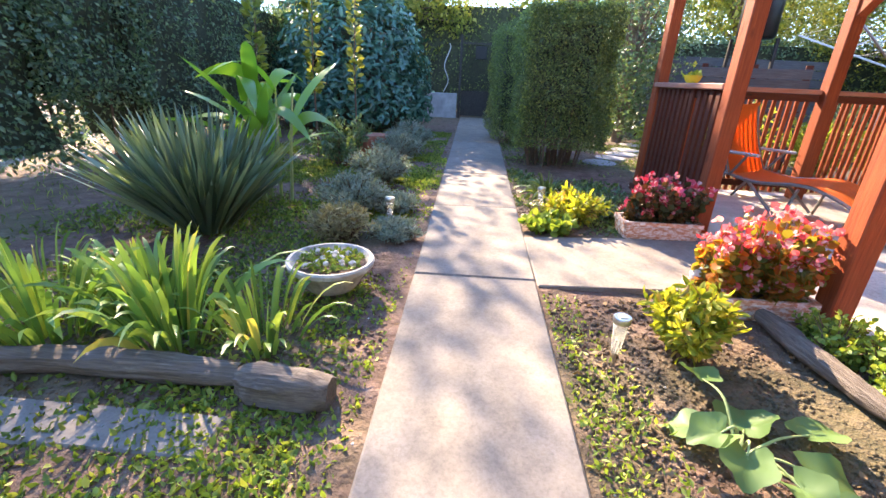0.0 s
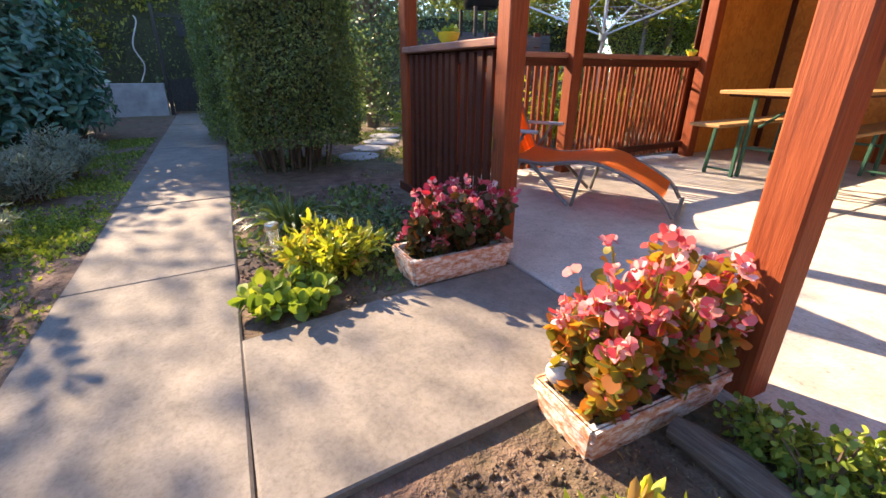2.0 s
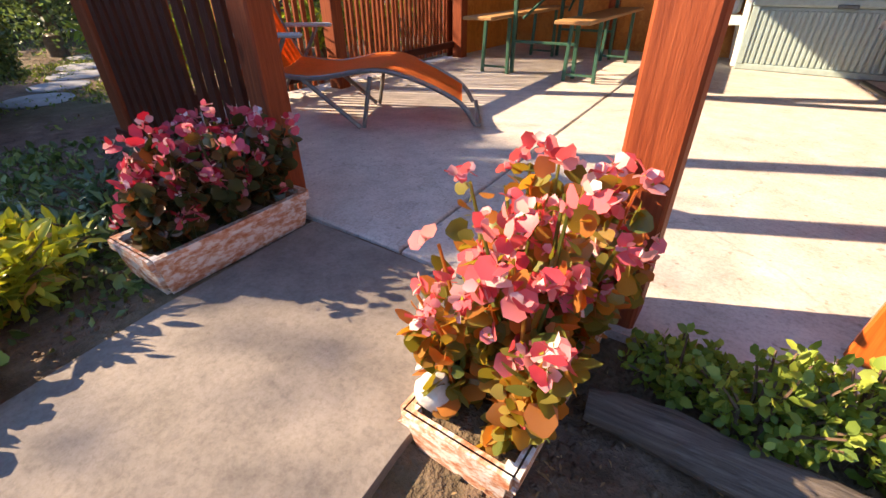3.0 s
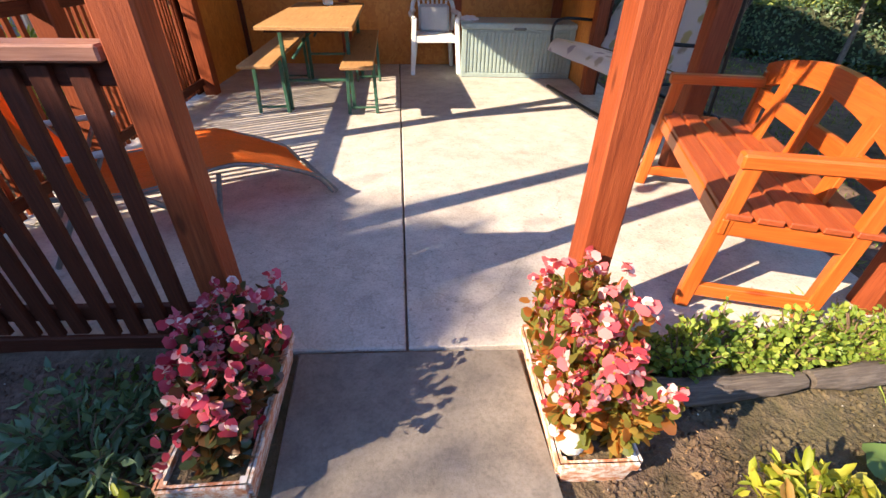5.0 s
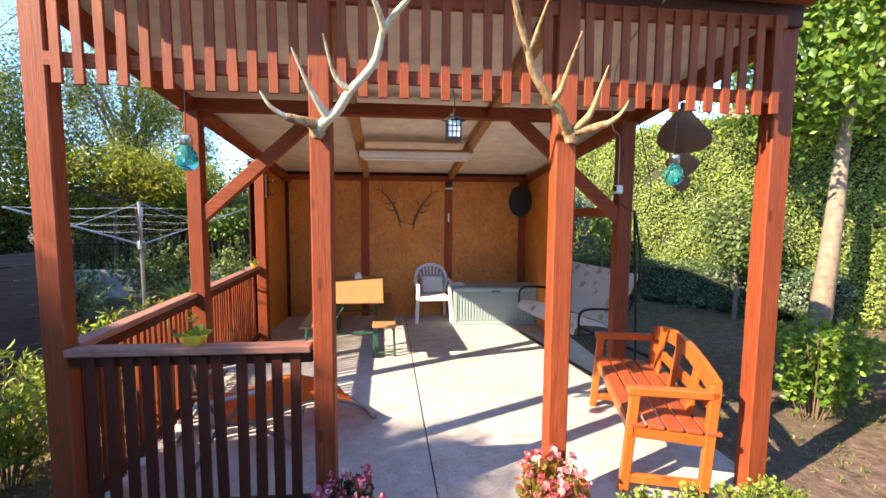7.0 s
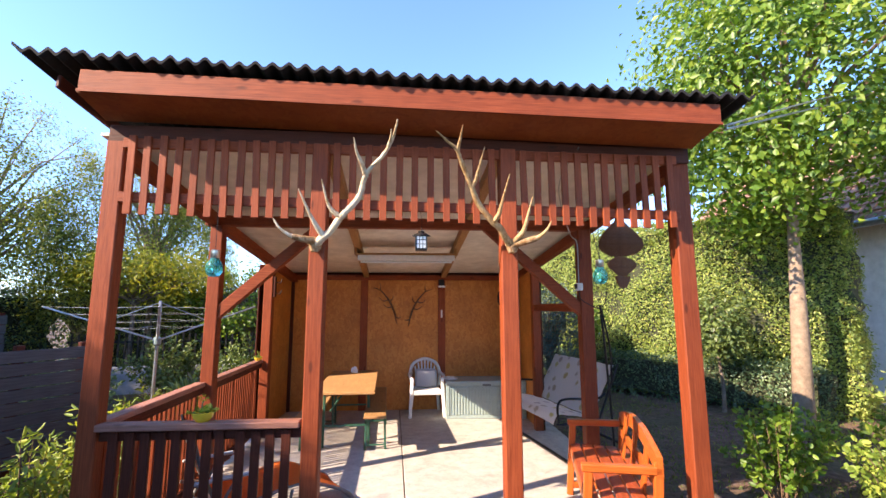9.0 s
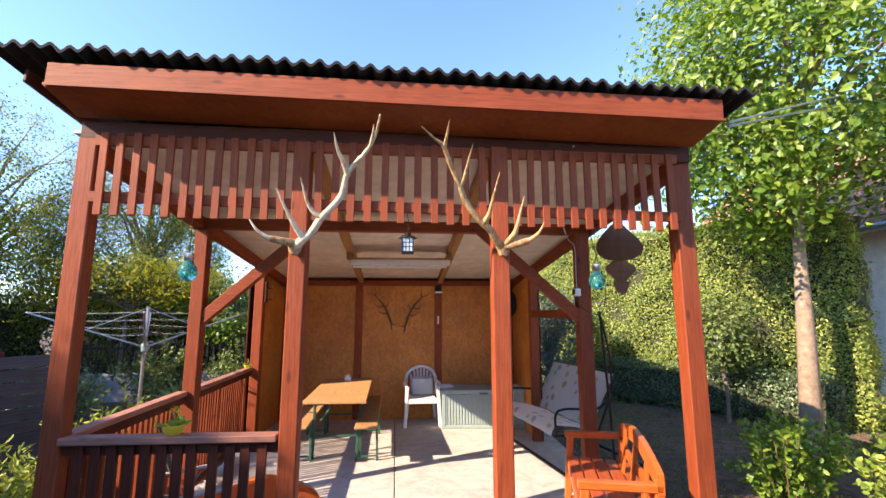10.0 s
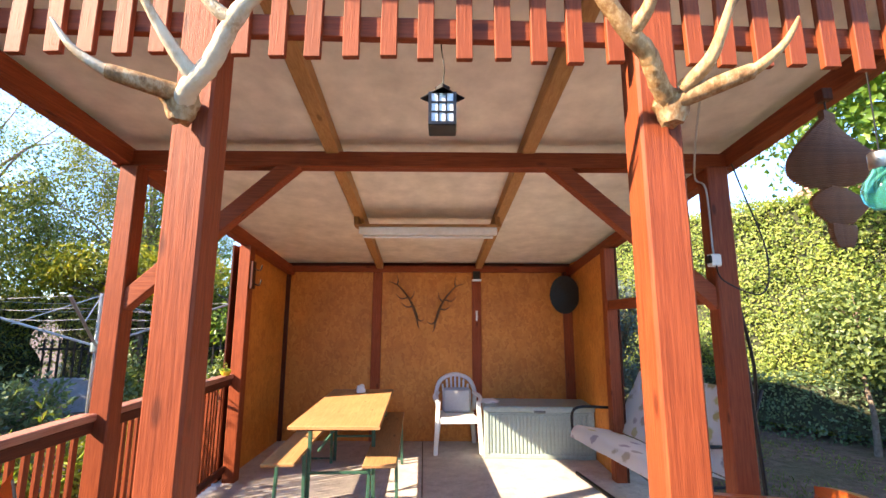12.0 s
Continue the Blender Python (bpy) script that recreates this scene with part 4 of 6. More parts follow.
def storage_box(loc):
    t = thing("storage_chest", "grey-green ribbed plastic cushion chest by the wall", "storage chest", loc, -2.8)
    part("body", box(0.02, 1.30, 0.03, 0.52, 0.02, 0.53, 0.01), grey_plastic, t)
    rib = mesh_of(box(-0.017, 0.017, -0.012, 0.012, 0.055, 0.50, 0.005), "rib", grey_plastic)
    for i in range(26):
        piece("rib", rib, t, pose(0.075 + i * 0.0468, 0.026, 0, 0, 0, 0))
    part("plinth", box(0.0, 1.32, 0.008, 0.54, 0.0, 0.055, 0.008), grey_plastic, t)
    part("lid", box(-0.01, 1.33, -0.005, 0.55, 0.53, 0.60, 0.014), grey_plastic, t, "smooth grey lid")
    part("latch", box(0.60, 0.74, -0.02, 0.0, 0.525, 0.555, 0.006), plain("dark_plastic", (0.09, 0.11, 0.11), 0.5), t, "dark latch")
    for x in (0.03, 1.29):
        part("corner_post", box(x - 0.03, x + 0.03, 0.004, 0.06, 0.05, 0.535, 0.006), grey_plastic, t)


storage_box((0.93, 4.37, 0))
cl = thing("cloth_bundle", "crumpled white cloth lying on the chest", "cloth", (1.02, 4.63, 0.60))
cbm = bmesh.new()
bmesh.ops.create_icosphere(cbm, subdivisions=3, radius=0.1)
for v in cbm.verts:
    v.co = Vector((v.co.x * 1.2, v.co.y * 1.0, max(0, v.co.z) * 0.45)) * (1 + 0.3 * lump(*v.co, 22))
part("cloth", cbm, frosted, cl, "", True)


def garden_bench(loc, rz):
    t = thing("garden_bench", "bright orange varnished wooden garden bench with arched back", "bench", loc, rz)
    L, D = 1.28, 0.46
    for y in (0.03, L - 0.03):
        part("front_leg", beam((0.03, y, 0.665), (-0.02, y, 0.0), 0.045, 0.06, 0.006, None, (1, 0, 0)), org_v, t)
        part("back_leg", beam((D - 0.02, y, 0.0), (D + 0.02, y, 0.72), 0.045, 0.06, 0.006, None, (1, 0, 0)), org_v, t)
        part("armrest", beam((-0.02, y, 0.655), (D + 0.04, y, 0.665), 0.06, 0.055, 0.008), org_x, t)
        part("stretcher", beam((0.0, y, 0.09), (D - 0.02, y, 0.09), 0.035, 0.055, 0.004), org_x, t)
        part("seat_rail", beam((0.0, y, 0.40), (D, y, 0.375), 0.04, 0.07, 0.004), org_x, t)
    slat = mesh_of(box(-0.045, 0.045, 0.0, L, -0.012, 0.012, 0.004), "seat_slat", seat_y)
    for i in range(5):
        piece("seat_slat", slat, t, pose(0.045 + i * 0.108, 0, 0.445 - 0.004 * i, 0, 2, 0))
    part("seat_front", box(-0.005, 0.02, 0.0, L, 0.37, 0.435, 0.004), org_y, t)
    # arched top rail
    bm = bmesh.new()
    lo, hi = [], []
    N = 18
    for i in range(N + 1):
        y = L * i / N
        zc = 0.745 + 0.105 * math.sin(math.pi * i / N) ** 0.9
        hi.append((y, zc + 0.01))
        lo.append((y, zc - 0.115 + 0.02 * math.sin(math.pi * i / N)))
    outline = hi + lo[::-1]
    A = [bm.verts.new((D + 0.00, y, z)) for y, z in outline]
    B = [bm.verts.new((D + 0.04, y, z)) for y, z in outline]
    bm.faces.new(A)
    bm.faces.new(B[::-1])
    for i in range(len(A)):
        j = (i + 1) % len(A)
        bm.faces.new((A[i], B[i], B[j], A[j]))
    part("top_rail", bm, org_y, t)
    part("mid_rail", beam((D + 0.0, 0.05, 0.60), (D + 0.0, L - 0.05, 0.60), 0.03, 0.075, 0.004), org_y, t)
    for f in (0.22, 0.5, 0.78):
        part("back_slat", beam((D - 0.04, L * f, 0.40), (D + 0.015, L * f, 0.79), 0.085, 0.022, 0.003, None, (1, 0, 0)), org_v, t)
    return t


garden_bench((1.59, 0.19, 0), -15.5).scale = (1.03, 1.03, 1.03)


def sun_lounger(loc, rz):
    """Lounger along +x: head at the origin end."""
    t = thing("sun_lounger", "orange fabric sun lounger on a grey tube frame", "sun lounger", loc, rz)
    for s in (-0.29, 0.29):
        part("side_rail", tube(spline([(0.05, s, 0.36), (0.45, s, 0.29), (0.88, s, 0.33), (1.27, s, 0.18), (1.40, s, 0.03)]), 0.014, 8), lounger_tube, t, "", True)
        part("back_tube", tube(spline([(0.24, s, 0.31), (0.11, s, 0.60), (0.03, s, 0.90)]), 0.014, 8), lounger_tube, t, "", True)
        part("leg", tube([(0.40, s, 0.30), (0.72, s * 1.02, 0.015)], 0.014, 8), lounger_tube, t)
        part("leg", tube([(0.80, s, 0.30), (0.74, s * 1.02, 0.015)], 0.013, 8), lounger_tube, t)
        pad_ = part("armrest", box(0.06, 0.46, s * 1.08 - 0.02, s * 1.08 + 0.02, 0.50, 0.525, 0.008), cushion_grey, t, "dark grey armrest pad")
        part("arm_post", tube([(0.26, s * 1.05, 0.33), (0.36, s * 1.08, 0.50)], 0.012, 6), lounger_tube, pad_)
        part("leg", tube([(0.22, s, 0.34), (0.02, s, 0.015)], 0.013, 8), lounger_tube, t)
    part("foot_bar", tube([(1.42, -0.29, 0.03), (1.42, 0.29, 0.03)], 0.014, 8), lounger_tube, t)

    def sheet(pts):
        ps = spline(pts, 8)
        b2 = bmesh.new()
        grid = [[b2.verts.new((p.x, y, p.z + 0.012 - 0.022 * math.cos(y / 0.308 * math.pi / 2) + 0.004 * math.sin(y * 90))) for y in np.linspace(-0.308, 0.308, 25)] for p in ps]
        for r, q in zip(grid, grid[1:]):
            for k in range(len(r) - 1):
                b2.faces.new((r[k], r[k + 1], q[k + 1], q[k]))
        bmesh.ops.solidify(b2, geom=list(b2.faces), thickness=0.006)
        return b2
    part("seat_cloth", sheet([(0.23, 0, 0.32), (0.5, 0, 0.29), (0.86, 0, 0.34), (1.1, 0, 0.26), (1.32, 0, 0.14)]), cloth_orange, t, "orange striped fabric", True)
    part("back_cloth", sheet([(0.03, 0, 0.92), (0.07, 0, 0.74), (0.14, 0, 0.53), (0.24, 0, 0.32)]), cloth_orange, t, "orange striped fabric", True)


sun_lounger((-1.44, 0.76, 0), 33)


def swing_seat(loc, rz):
    """Hammock swing: local +x runs along the seat, the back is at +y."""
    t = thing("garden_swing", "hammock swing with pale floral cushions and black tube frame", "garden swing", loc, rz)
    def pad(x0, x1, prof, th):
        b = bmesh.new()
        rows = []
        ps = spline(prof, 5)
        for p in ps:
            rows.append([b.verts.new((x, p.y, p.z)) for x in np.linspace(x0, x1, 9)])
        for r, q in zip(rows, rows[1:]):
            for k in range(8):
                b.faces.new((r[k], r[k + 1], q[k + 1], q[k]))
        bmesh.ops.solidify(b, geom=list(b.faces), thickness=th)
        for v in b.verts:
            v.co.z += 0.012 * lump(*v.co, 8)
        return b
    part("seat_cushion", pad(0.0, 1.42, [(0, -0.05, 0.40), (0, -0.02, 0.47), (0, 0.05, 0.50), (0, 0.3, 0.46), (0, 0.5, 0.42)], 0.06), floral, t, "", True)
    part("back_cushion", pad(0.0, 1.42, [(0, 0.48, 0.44), (0, 0.56, 0.62), (0, 0.70, 0.86), (0, 0.80, 1.04)], 0.06), floral, t, "", True)
    for x in (-0.03, 1.45):
        part("arm", tube(spline([(x, 0.0, 0.42), (x, 0.0, 0.62), (x, 0.12, 0.68), (x, 0.5, 0.66), (x, 0.64, 0.72)]), 0.014, 8), black, t, "", True)
        part("seat_bar", tube([(x, -0.03, 0.40), (x, 0.52, 0.38), (x, 0.84, 1.06)], 0.014, 8), black, t)
    part("hanger", tube(spline([(1.50, 0.70, 0.85), (1.62, 0.62, 1.25), (1.66, 0.5, 1.72)]), 0.012, 8), black, t, "", True)
    part("frame_post", tube(spline([(1.64, 0.60, 0.0), (1.64, 0.56, 0.9), (1.64, 0.5, 1.78)]), 0.014, 8), black, t, "", True)
    part("frame_rail", tube([(-0.02, 0.02, 0.03), (1.66, 0.02, 0.03)], 0.02, 8), black, t)
    part("frame_rail", tube([(-0.02, 1.0, 0.03), (1.66, 1.05, 0.03)], 0.02, 8), black, t)


swing_seat((1.80, 3.62, 0.05), -79)


# ---- pots on the rails ----
def rail_pot(loc, label, sc):
    t = thing("flower_pot", label, "flower pot", loc)
    part("pot", lathe([(0.0, 0.0), (0.05 * sc, 0.0), (0.075 * sc, 0.03 * sc), (0.088 * sc, 0.075 * sc), (0.082 * sc, 0.075 * sc), (0.07 * sc, 0.06 * sc), (0.0, 0.06 * sc)], 20), yellow_glaze, t, "", True)
    n = 26
    P = np.stack([rng.normal(0, 0.035 * sc, n), rng.normal(0, 0.035 * sc, n), np.full(n, 0.07 * sc)], -1)
    part("leaves", foliage("leaves", P, P * [1, 1, 0] * 12 + [0, 0, 0.4], 0.06 * sc, 0.04 * sc, mint_leaf, OVAL, 0.5), None, t)
    stem = part("stem", tube(spline([(0, 0, 0.06 * sc), (-0.01, 0, 0.12 * sc), (0.0, 0, 0.17 * sc)]), 0.004, 6), green_metal, t)
    a = np.linspace(0, 2 * math.pi, 13)[:-1]
    P = np.stack([0.008 * np.cos(a), np.full(12, -0.006), 0.18 * sc + 0.008 * np.sin(a)], -1)
    part("petals", foliage("petals", P, np.stack([np.cos(a), np.full(12, -0.15), np.sin(a)], -1), 0.03 * sc, 0.014 * sc, yellow_leaf, OVAL, 0.1), None, stem, "yellow petals")


rail_pot((-0.985, 0.085, 1.068), "yellow glazed bowl with a small sunflower on the railing", 0.8)
rail_pot((-1.78, 3.42, 1.068), "small yellow pot with a plant on the railing", 0.6)

# ---- plants ----
def as_stuff(ob):
    ob["kind"] = "stuff"
    return ob


def rounded_shell(n, sx, sy, sz, deep=0.10, bottom=False, rough=0.06, f=2.2):
    """Points near the skin of a softly clipped block (half sizes sx, sy; height sz) and their outward ways."""
    areas = np.array([sx * sz, sx * sz, sy * sz, sy * sz, 2 * sx * sy], dtype=float)
    face = rng.choice(5, n, p=areas / areas.sum())
    u, v, d = rng.uniform(-1, 1, n), rng.uniform(0, 1, n), rng.exponential(deep, n)
    P, D = np.zeros((n, 3)), np.zeros((n, 3))
    for k, (ax, sg) in enumerate(((1, -1), (1, 1), (0, -1), (0, 1))):
        m = face == k
        P[m, ax], D[m, ax] = sg * ((sy if ax else sx) - d[m]), sg
        P[m, 1 - ax] = u[m] * (sx if ax else sy)
        P[m, 2] = v[m] * sz
    m = face == 4
    P[m, 0], P[m, 1], P[m, 2], D[m, 2] = u[m] * sx, rng.uniform(-1, 1, m.sum()) * sy, sz - d[m] * 0.7, 1
    off = np.array([lump(p[0], p[1], p[2], f) for p in P])
    P += D * (off[:, None] * rough * 2.2 + rng.normal(0, rough * 0.35, (n, 1)))
    # round the upper edges
    top = np.clip((P[:, 2] - sz + 0.18) / 0.18, 0, 1)
    P[:, 0] *= 1 - 0.06 * top ** 2
    P[:, 1] *= 1 - 0.10 * top ** 2
    return P, D


# Solid filler block; its dark colour stands in for the shade inside a hedge.
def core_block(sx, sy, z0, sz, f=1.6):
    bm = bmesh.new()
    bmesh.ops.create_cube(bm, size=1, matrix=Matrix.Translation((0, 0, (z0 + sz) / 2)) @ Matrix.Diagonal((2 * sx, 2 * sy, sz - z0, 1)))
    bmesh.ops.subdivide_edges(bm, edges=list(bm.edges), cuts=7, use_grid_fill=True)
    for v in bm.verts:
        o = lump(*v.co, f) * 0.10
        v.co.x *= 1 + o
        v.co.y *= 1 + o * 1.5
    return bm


def hedge(label, loc, rz, sx, sy, sz, leaf, n, size, stems=0, foot=0.0, deep=0.07, rough=0.05, inset=0.16):
    t = thing("hedge", label, "hedge", loc, rz)
    P, D = rounded_shell(n, sx, sy, sz - foot, deep, rough=rough)
    P[:, 2] += foot
    D[:, 2] += 0.35
    as_stuff(part("leaves", foliage("leaves", P, D, size, size * 0.55, leaf, LEAF, 0.55, True), None, t))
    part("shaded_core", core_block(max(0.05, sx - inset), max(0.04, sy - inset), foot + 0.12, sz - inset), core_mat, t, "", True)["kind"] = "stuff"
    if stems:
        b = bmesh.new()
        for i in range(stems):
            x, y = rng.uniform(-sx, sx) * 0.75, rng.uniform(-sy, sy) * 0.75
            tube([(x * 0.8, y * 0.8, -0.04), (x + rng.normal(0, 0.03), y + rng.normal(0, 0.03), foot + 0.2), (x * 1.1, y * 1.1, foot + 0.5)], [0.014, 0.010, 0.006], 5, b)
        as_stuff(part("stalk_work", b, twig, t))
    return t


def bush(name, label, category, loc, r, h, leaf, n, size, ratio=0.5, upright=0.4, shape=LEAF, stems=8, group="", squash=1.0, stem_mat=None):
    """A loose shrub or herb: leaves along many thin shoots."""
    t = thing(name, label, category, loc, rng.uniform(0, 360), group)
    b = bmesh.new()
    P, D = [], []
    shoots = max(stems, 6)
    for i in range(shoots):
        a, q = rng.uniform(0, 2 * math.pi), math.sqrt(rng.uniform(0.02, 1))
        top = np.array([math.cos(a) * q * r, math.sin(a) * q * r * squash, h * (1 - 0.45 * q * q) * rng.uniform(0.75, 1.1)])
        mid = top * [0.55, 0.55, 0.55] + [0, 0, h * 0.08]
        base = np.array([top[0] * 0.18, top[1] * 0.18, -0.03])
        tube([base, mid, top], [0.006, 0.004, 0.002], 4, b, False)
        m = n // shoots
        s = rng.uniform(0.25, 1.02, m)[:, None]
        line = (1 - s) ** 2 * base + 2 * s * (1 - s) * mid + s ** 2 * top
        out = unit(rng.normal(0, 1, (m, 3)) + [math.cos(a) * 0.5, math.sin(a) * 0.5, upright])
        P.append(line + out * rng.uniform(0, 0.06, (m, 1)) * r * 2)
        D.append(out)
    as_stuff(part("stalk_work", b, stem_mat or twig, t))
    as_stuff(part("leaves", foliage("leaves", np.concatenate(P), np.concatenate(D), size, size * ratio, leaf, shape, 0.45), None, t))
    return t


def tree(label, loc, height, trunk_r, crown, clusters, per, size, leaf, bark_mat, base_z=0.35, spread=0.35, lean=(0, 0), ratio=0.6, solid=False, droop=0.0):
    """crown = (rx, ry, rz, zc): the ellipsoid that the leaf clusters fill."""
    t = thing("tree", label, "tree", loc)
    rx, ry, rz, zc = crown
    b = bmesh.new()
    fork = max(height * base_z, 0.4)
    top = Vector((lean[0], lean[1], zc + rz * 0.6))
    trunk = spline([(0, 0, -0.1), (lean[0] * 0.2 + 0.02, lean[1] * 0.2, fork * 0.5), (lean[0] * 0.5, lean[1] * 0.5 + 0.04, fork), tuple(top)], 5)
    tube(trunk, [trunk_r * (1.25 if i == 0 else 1) * (1 - 0.85 * i / (len(trunk) - 1)) + 0.01 for i in range(len(trunk))], 10, b)
    C = []
    while len(C) < clusters:
        p = rng.uniform(-1, 1, 3)
        q = np.linalg.norm(p)
        if q < 1 and (solid or q > 0.35):
            C.append(p * [rx, ry, rz] + [lean[0], lean[1], zc])
    C = np.array(C)
    for c in C[: min(clusters, 46)]:
        f = rng.uniform(0.35, 0.95)
        s = Vector((lean[0] * f * 0.6, lean[1] * f * 0.6, fork + (c[2] - fork) * f * 0.55)) if c[2] > fork else Vector((0, 0, fork))
        mid = (s + Vector(c)) / 2 + Vector((0, 0, 0.15 * rz))
        tube([s, mid, c], [trunk_r * 0.32, trunk_r * 0.17, 0.006], 5, b, False)
    part("trunk", b, bark_mat, t, "", True)
    P = (C[:, None] + rng.normal(0, spread, (clusters, per, 3)) * [1, 1, 0.75]).reshape(-1, 3)
    P[:, 2] -= droop * rng.exponential(1.0, len(P))
    D = unit(P - [lean[0], lean[1], zc]) + [0, 0, 0.5]
    as_stuff(part("crown", foliage("crown", P, D, size, size * ratio, leaf, LEAF, 0.6, True), None, t))
    return t


def clump(name, label, category, loc, n, length, width, leaf, arch=0.5, base=0.08, group="", up=0.9, fan=1.0, straight=False, single=0):
    """A tuft of strap or sword leaves."""
    t = thing(name, label, category, loc, 0, group)
    a = rng.uniform(0, 2 * math.pi, n)
    q = np.sqrt(rng.uniform(0, 1, n))
    L = length * rng.uniform(0.65, 1.1, n)
    root = np.stack([np.cos(a) * base * q, np.sin(a) * base * q, np.full(n, -0.03)], -1)
    way = np.stack([np.cos(a), np.sin(a), np.zeros(n)], -1)
    tilt = np.clip(q + rng.normal(0, 0.12, n), 0.02, 1.2)[:, None] * fan
    head = root + way * L[:, None] * 0.35 * tilt + np.array([0, 0, 1.0]) * (L[:, None] * (0.75 * up))
    tip = root + way * L[:, None] * (0.45 + arch * 0.55) * tilt + np.array([0, 0, 1.0]) * (L[:, None] * (1.0 * up - arch * tilt * 0.9))
    if straight:
        th = radians(50) * np.clip(rng.uniform(0, 1.0, n) ** 0.8, 0, 1)[:, None]
        tip = root + L[:, None] * (way * np.sin(th) + np.array([0, 0, 1.0]) * np.cos(th))
        head = (root + tip) / 2 + np.array([0, 0, 1.0]) * L[:, None] * 0.07
    tip[:, 2] = np.maximum(tip[:, 2], 0.01)
    wide = width * rng.uniform(0.7, 1.15, n)
    one = min(n, single)
    for i in range(one):
        part("leaf", blades("leaf", root[i:i + 1], head[i:i + 1], tip[i:i + 1], wide[i:i + 1], leaf), None, t)
    if n > one:
        as_stuff(part("inner_leaf_mass", blades("inner_leaf_mass", root[one:], head[one:], tip[one:], wide[one:], leaf), None, t))
    return t


# clipped hedges and trees round the garden
fr = hedge("tall clipped box hedge with bare stems beside the path", (-3.12, -0.62, 0), 2, 0.52, 0.56, 1.88, box_leaf, 52000, 0.034, 44, 0.24, 0.06, 0.045, 0.2)
# paler leaves along top and corners imitate sunlight on the hedge's rim
P, D = rounded_shell(9000, 0.52, 0.56, 1.70, 0.02, rough=0.05)
P[:, 2] += 0.19
keep = (P[:, 2] > 1.72) | ((np.abs(P[:, 0]) > 0.46) & (np.abs(P[:, 1]) > 0.49)) | (rng.uniform(0, 1, len(P)) < 0.06)
as_stuff(part("shoot_fringe", foliage("shoot_fringe", P[keep], D[keep] + [0, 0, 0.5], 0.034, 0.018, privet, LEAF, 0.6, True), None, fr, "yellow-green leaves added as the sunlit rim of the hedge"))
hedge("clipped box hedge behind, lower and paler", (-5.3, -1.02, 0), 2, 0.75, 0.42, 1.86, box_leaf, 26000, 0.036, 8, 0.1)
hedge("long dark privet hedge along the garden boundary", (2.4, -5.75, 0), 2, 3.4, 0.5, 2.05, dark_hedge, 36000, 0.055, 20, 0.12, 0.10, 0.10)
hedge("long dark privet hedge along the garden boundary", (-4.65, -5.95, 0), 2, 2.9, 0.55, 2.15, dark_hedge, 30000, 0.055, 20, 0.1, 0.10, 0.10)
hedge("overhanging privet boughs above a gap in the boundary hedge", (-1.35, -5.85, 0), 2, 0.7, 0.5, 2.12, dark_hedge, 12000, 0.055, 4, 0.62, 0.10, 0.10)
hedge("tall sunlit green hedge at the edge of the lawn", (5.45, 7.25, 0), -50, 4.1, 0.7, 3.6, privet, 170000, 0.056, 0, 0.0, 0.06, 0.10, 0.12)
hedge("low dark hedge at the foot of the tall hedge", (4.9, 6.6, 0), -50, 3.6, 0.35, 0.85, dark_hedge, 16000, 0.06, 0, 0.0, 0.10, 0.08)
hedge("tall green hedge closing the garden behind the house path", (9.5, -4.5, 0), 88, 6.0, 0.7, 3.0, privet, 16000, 0.09)
hedge("dark hedge beyond the garden gate", (-12.2, -2.6, 0), 88, 5.5, 0.7, 3.2, box_leaf, 16000, 0.08, 0, 0, 0.12, 0.14)

hedge("dark hedge at the far side of the garden", (-9.0, 4.6, 0), 90, 4.2, 0.6, 2.2, dark_hedge, 14000, 0.09, 0, 0, 0.1, 0.14)
hedge("dark hedge at the far end of the garden", (-3.0, 10.6, 0), 2, 6.4, 0.6, 2.4, box_leaf, 20000, 0.09, 0, 0, 0.1, 0.14)

lau = thing("laurel_bush", "large dark glossy cherry laurel bush beside the path", "bush", (-6.05, -4.15, 0))
lau.scale = (1.17, 1.17, 1.17)
n = 9500
P = unit(rng.normal(0, 1, (n, 3)) * [1, 1, 0.9])
P[:, 2] = np.abs(P[:, 2])
R = (1.0 + 0.16 * np.array([lump(*p, 3.0) for p in P]))[:, None] * rng.uniform(0.78, 1.04, (n, 1))
D = P.copy()
P = P * R * [1.25, 1.3, 2.35] + [0, 0, 0.18]
as_stuff(part("leaves", foliage("leaves", P, D + [0, 0, 0.25], 0.125, 0.05, laurel_leaf, OVAL, 0.5, True), None, lau))
# dark inner shell in place of the shade within the laurel
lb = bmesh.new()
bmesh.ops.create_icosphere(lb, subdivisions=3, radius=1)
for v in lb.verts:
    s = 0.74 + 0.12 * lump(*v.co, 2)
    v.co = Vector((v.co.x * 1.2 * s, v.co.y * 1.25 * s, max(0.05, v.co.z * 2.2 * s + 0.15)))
part("shaded_core", lb, core_mat, lau, "", True)

tree("slender garden tree with broad pale green leaves", (6.25, 3.45, 0), 7.7, 0.145, (2.5, 2.5, 2.6, 5.5), 200, 150, 0.115, tree_leaf, pale_bark, 0.42, 0.34, (0.25, -0.22))
tree("leafy shade tree beyond the garden gate", (-10.5, -4.5, 0), 8.2, 0.2, (1.0, 0.68, 1.75, 6.4), 140, 150, 0.12, far_leaf, bark, 0.4, 0.20, solid=True)
tree("tall shade tree beyond the boundary hedge", (-8.6, -7.3, 0), 8.5, 0.2, (1.7, 2.3, 2.0, 6.3), 80, 90, 0.11, far_leaf, bark, 0.4, 0.30, solid=True)
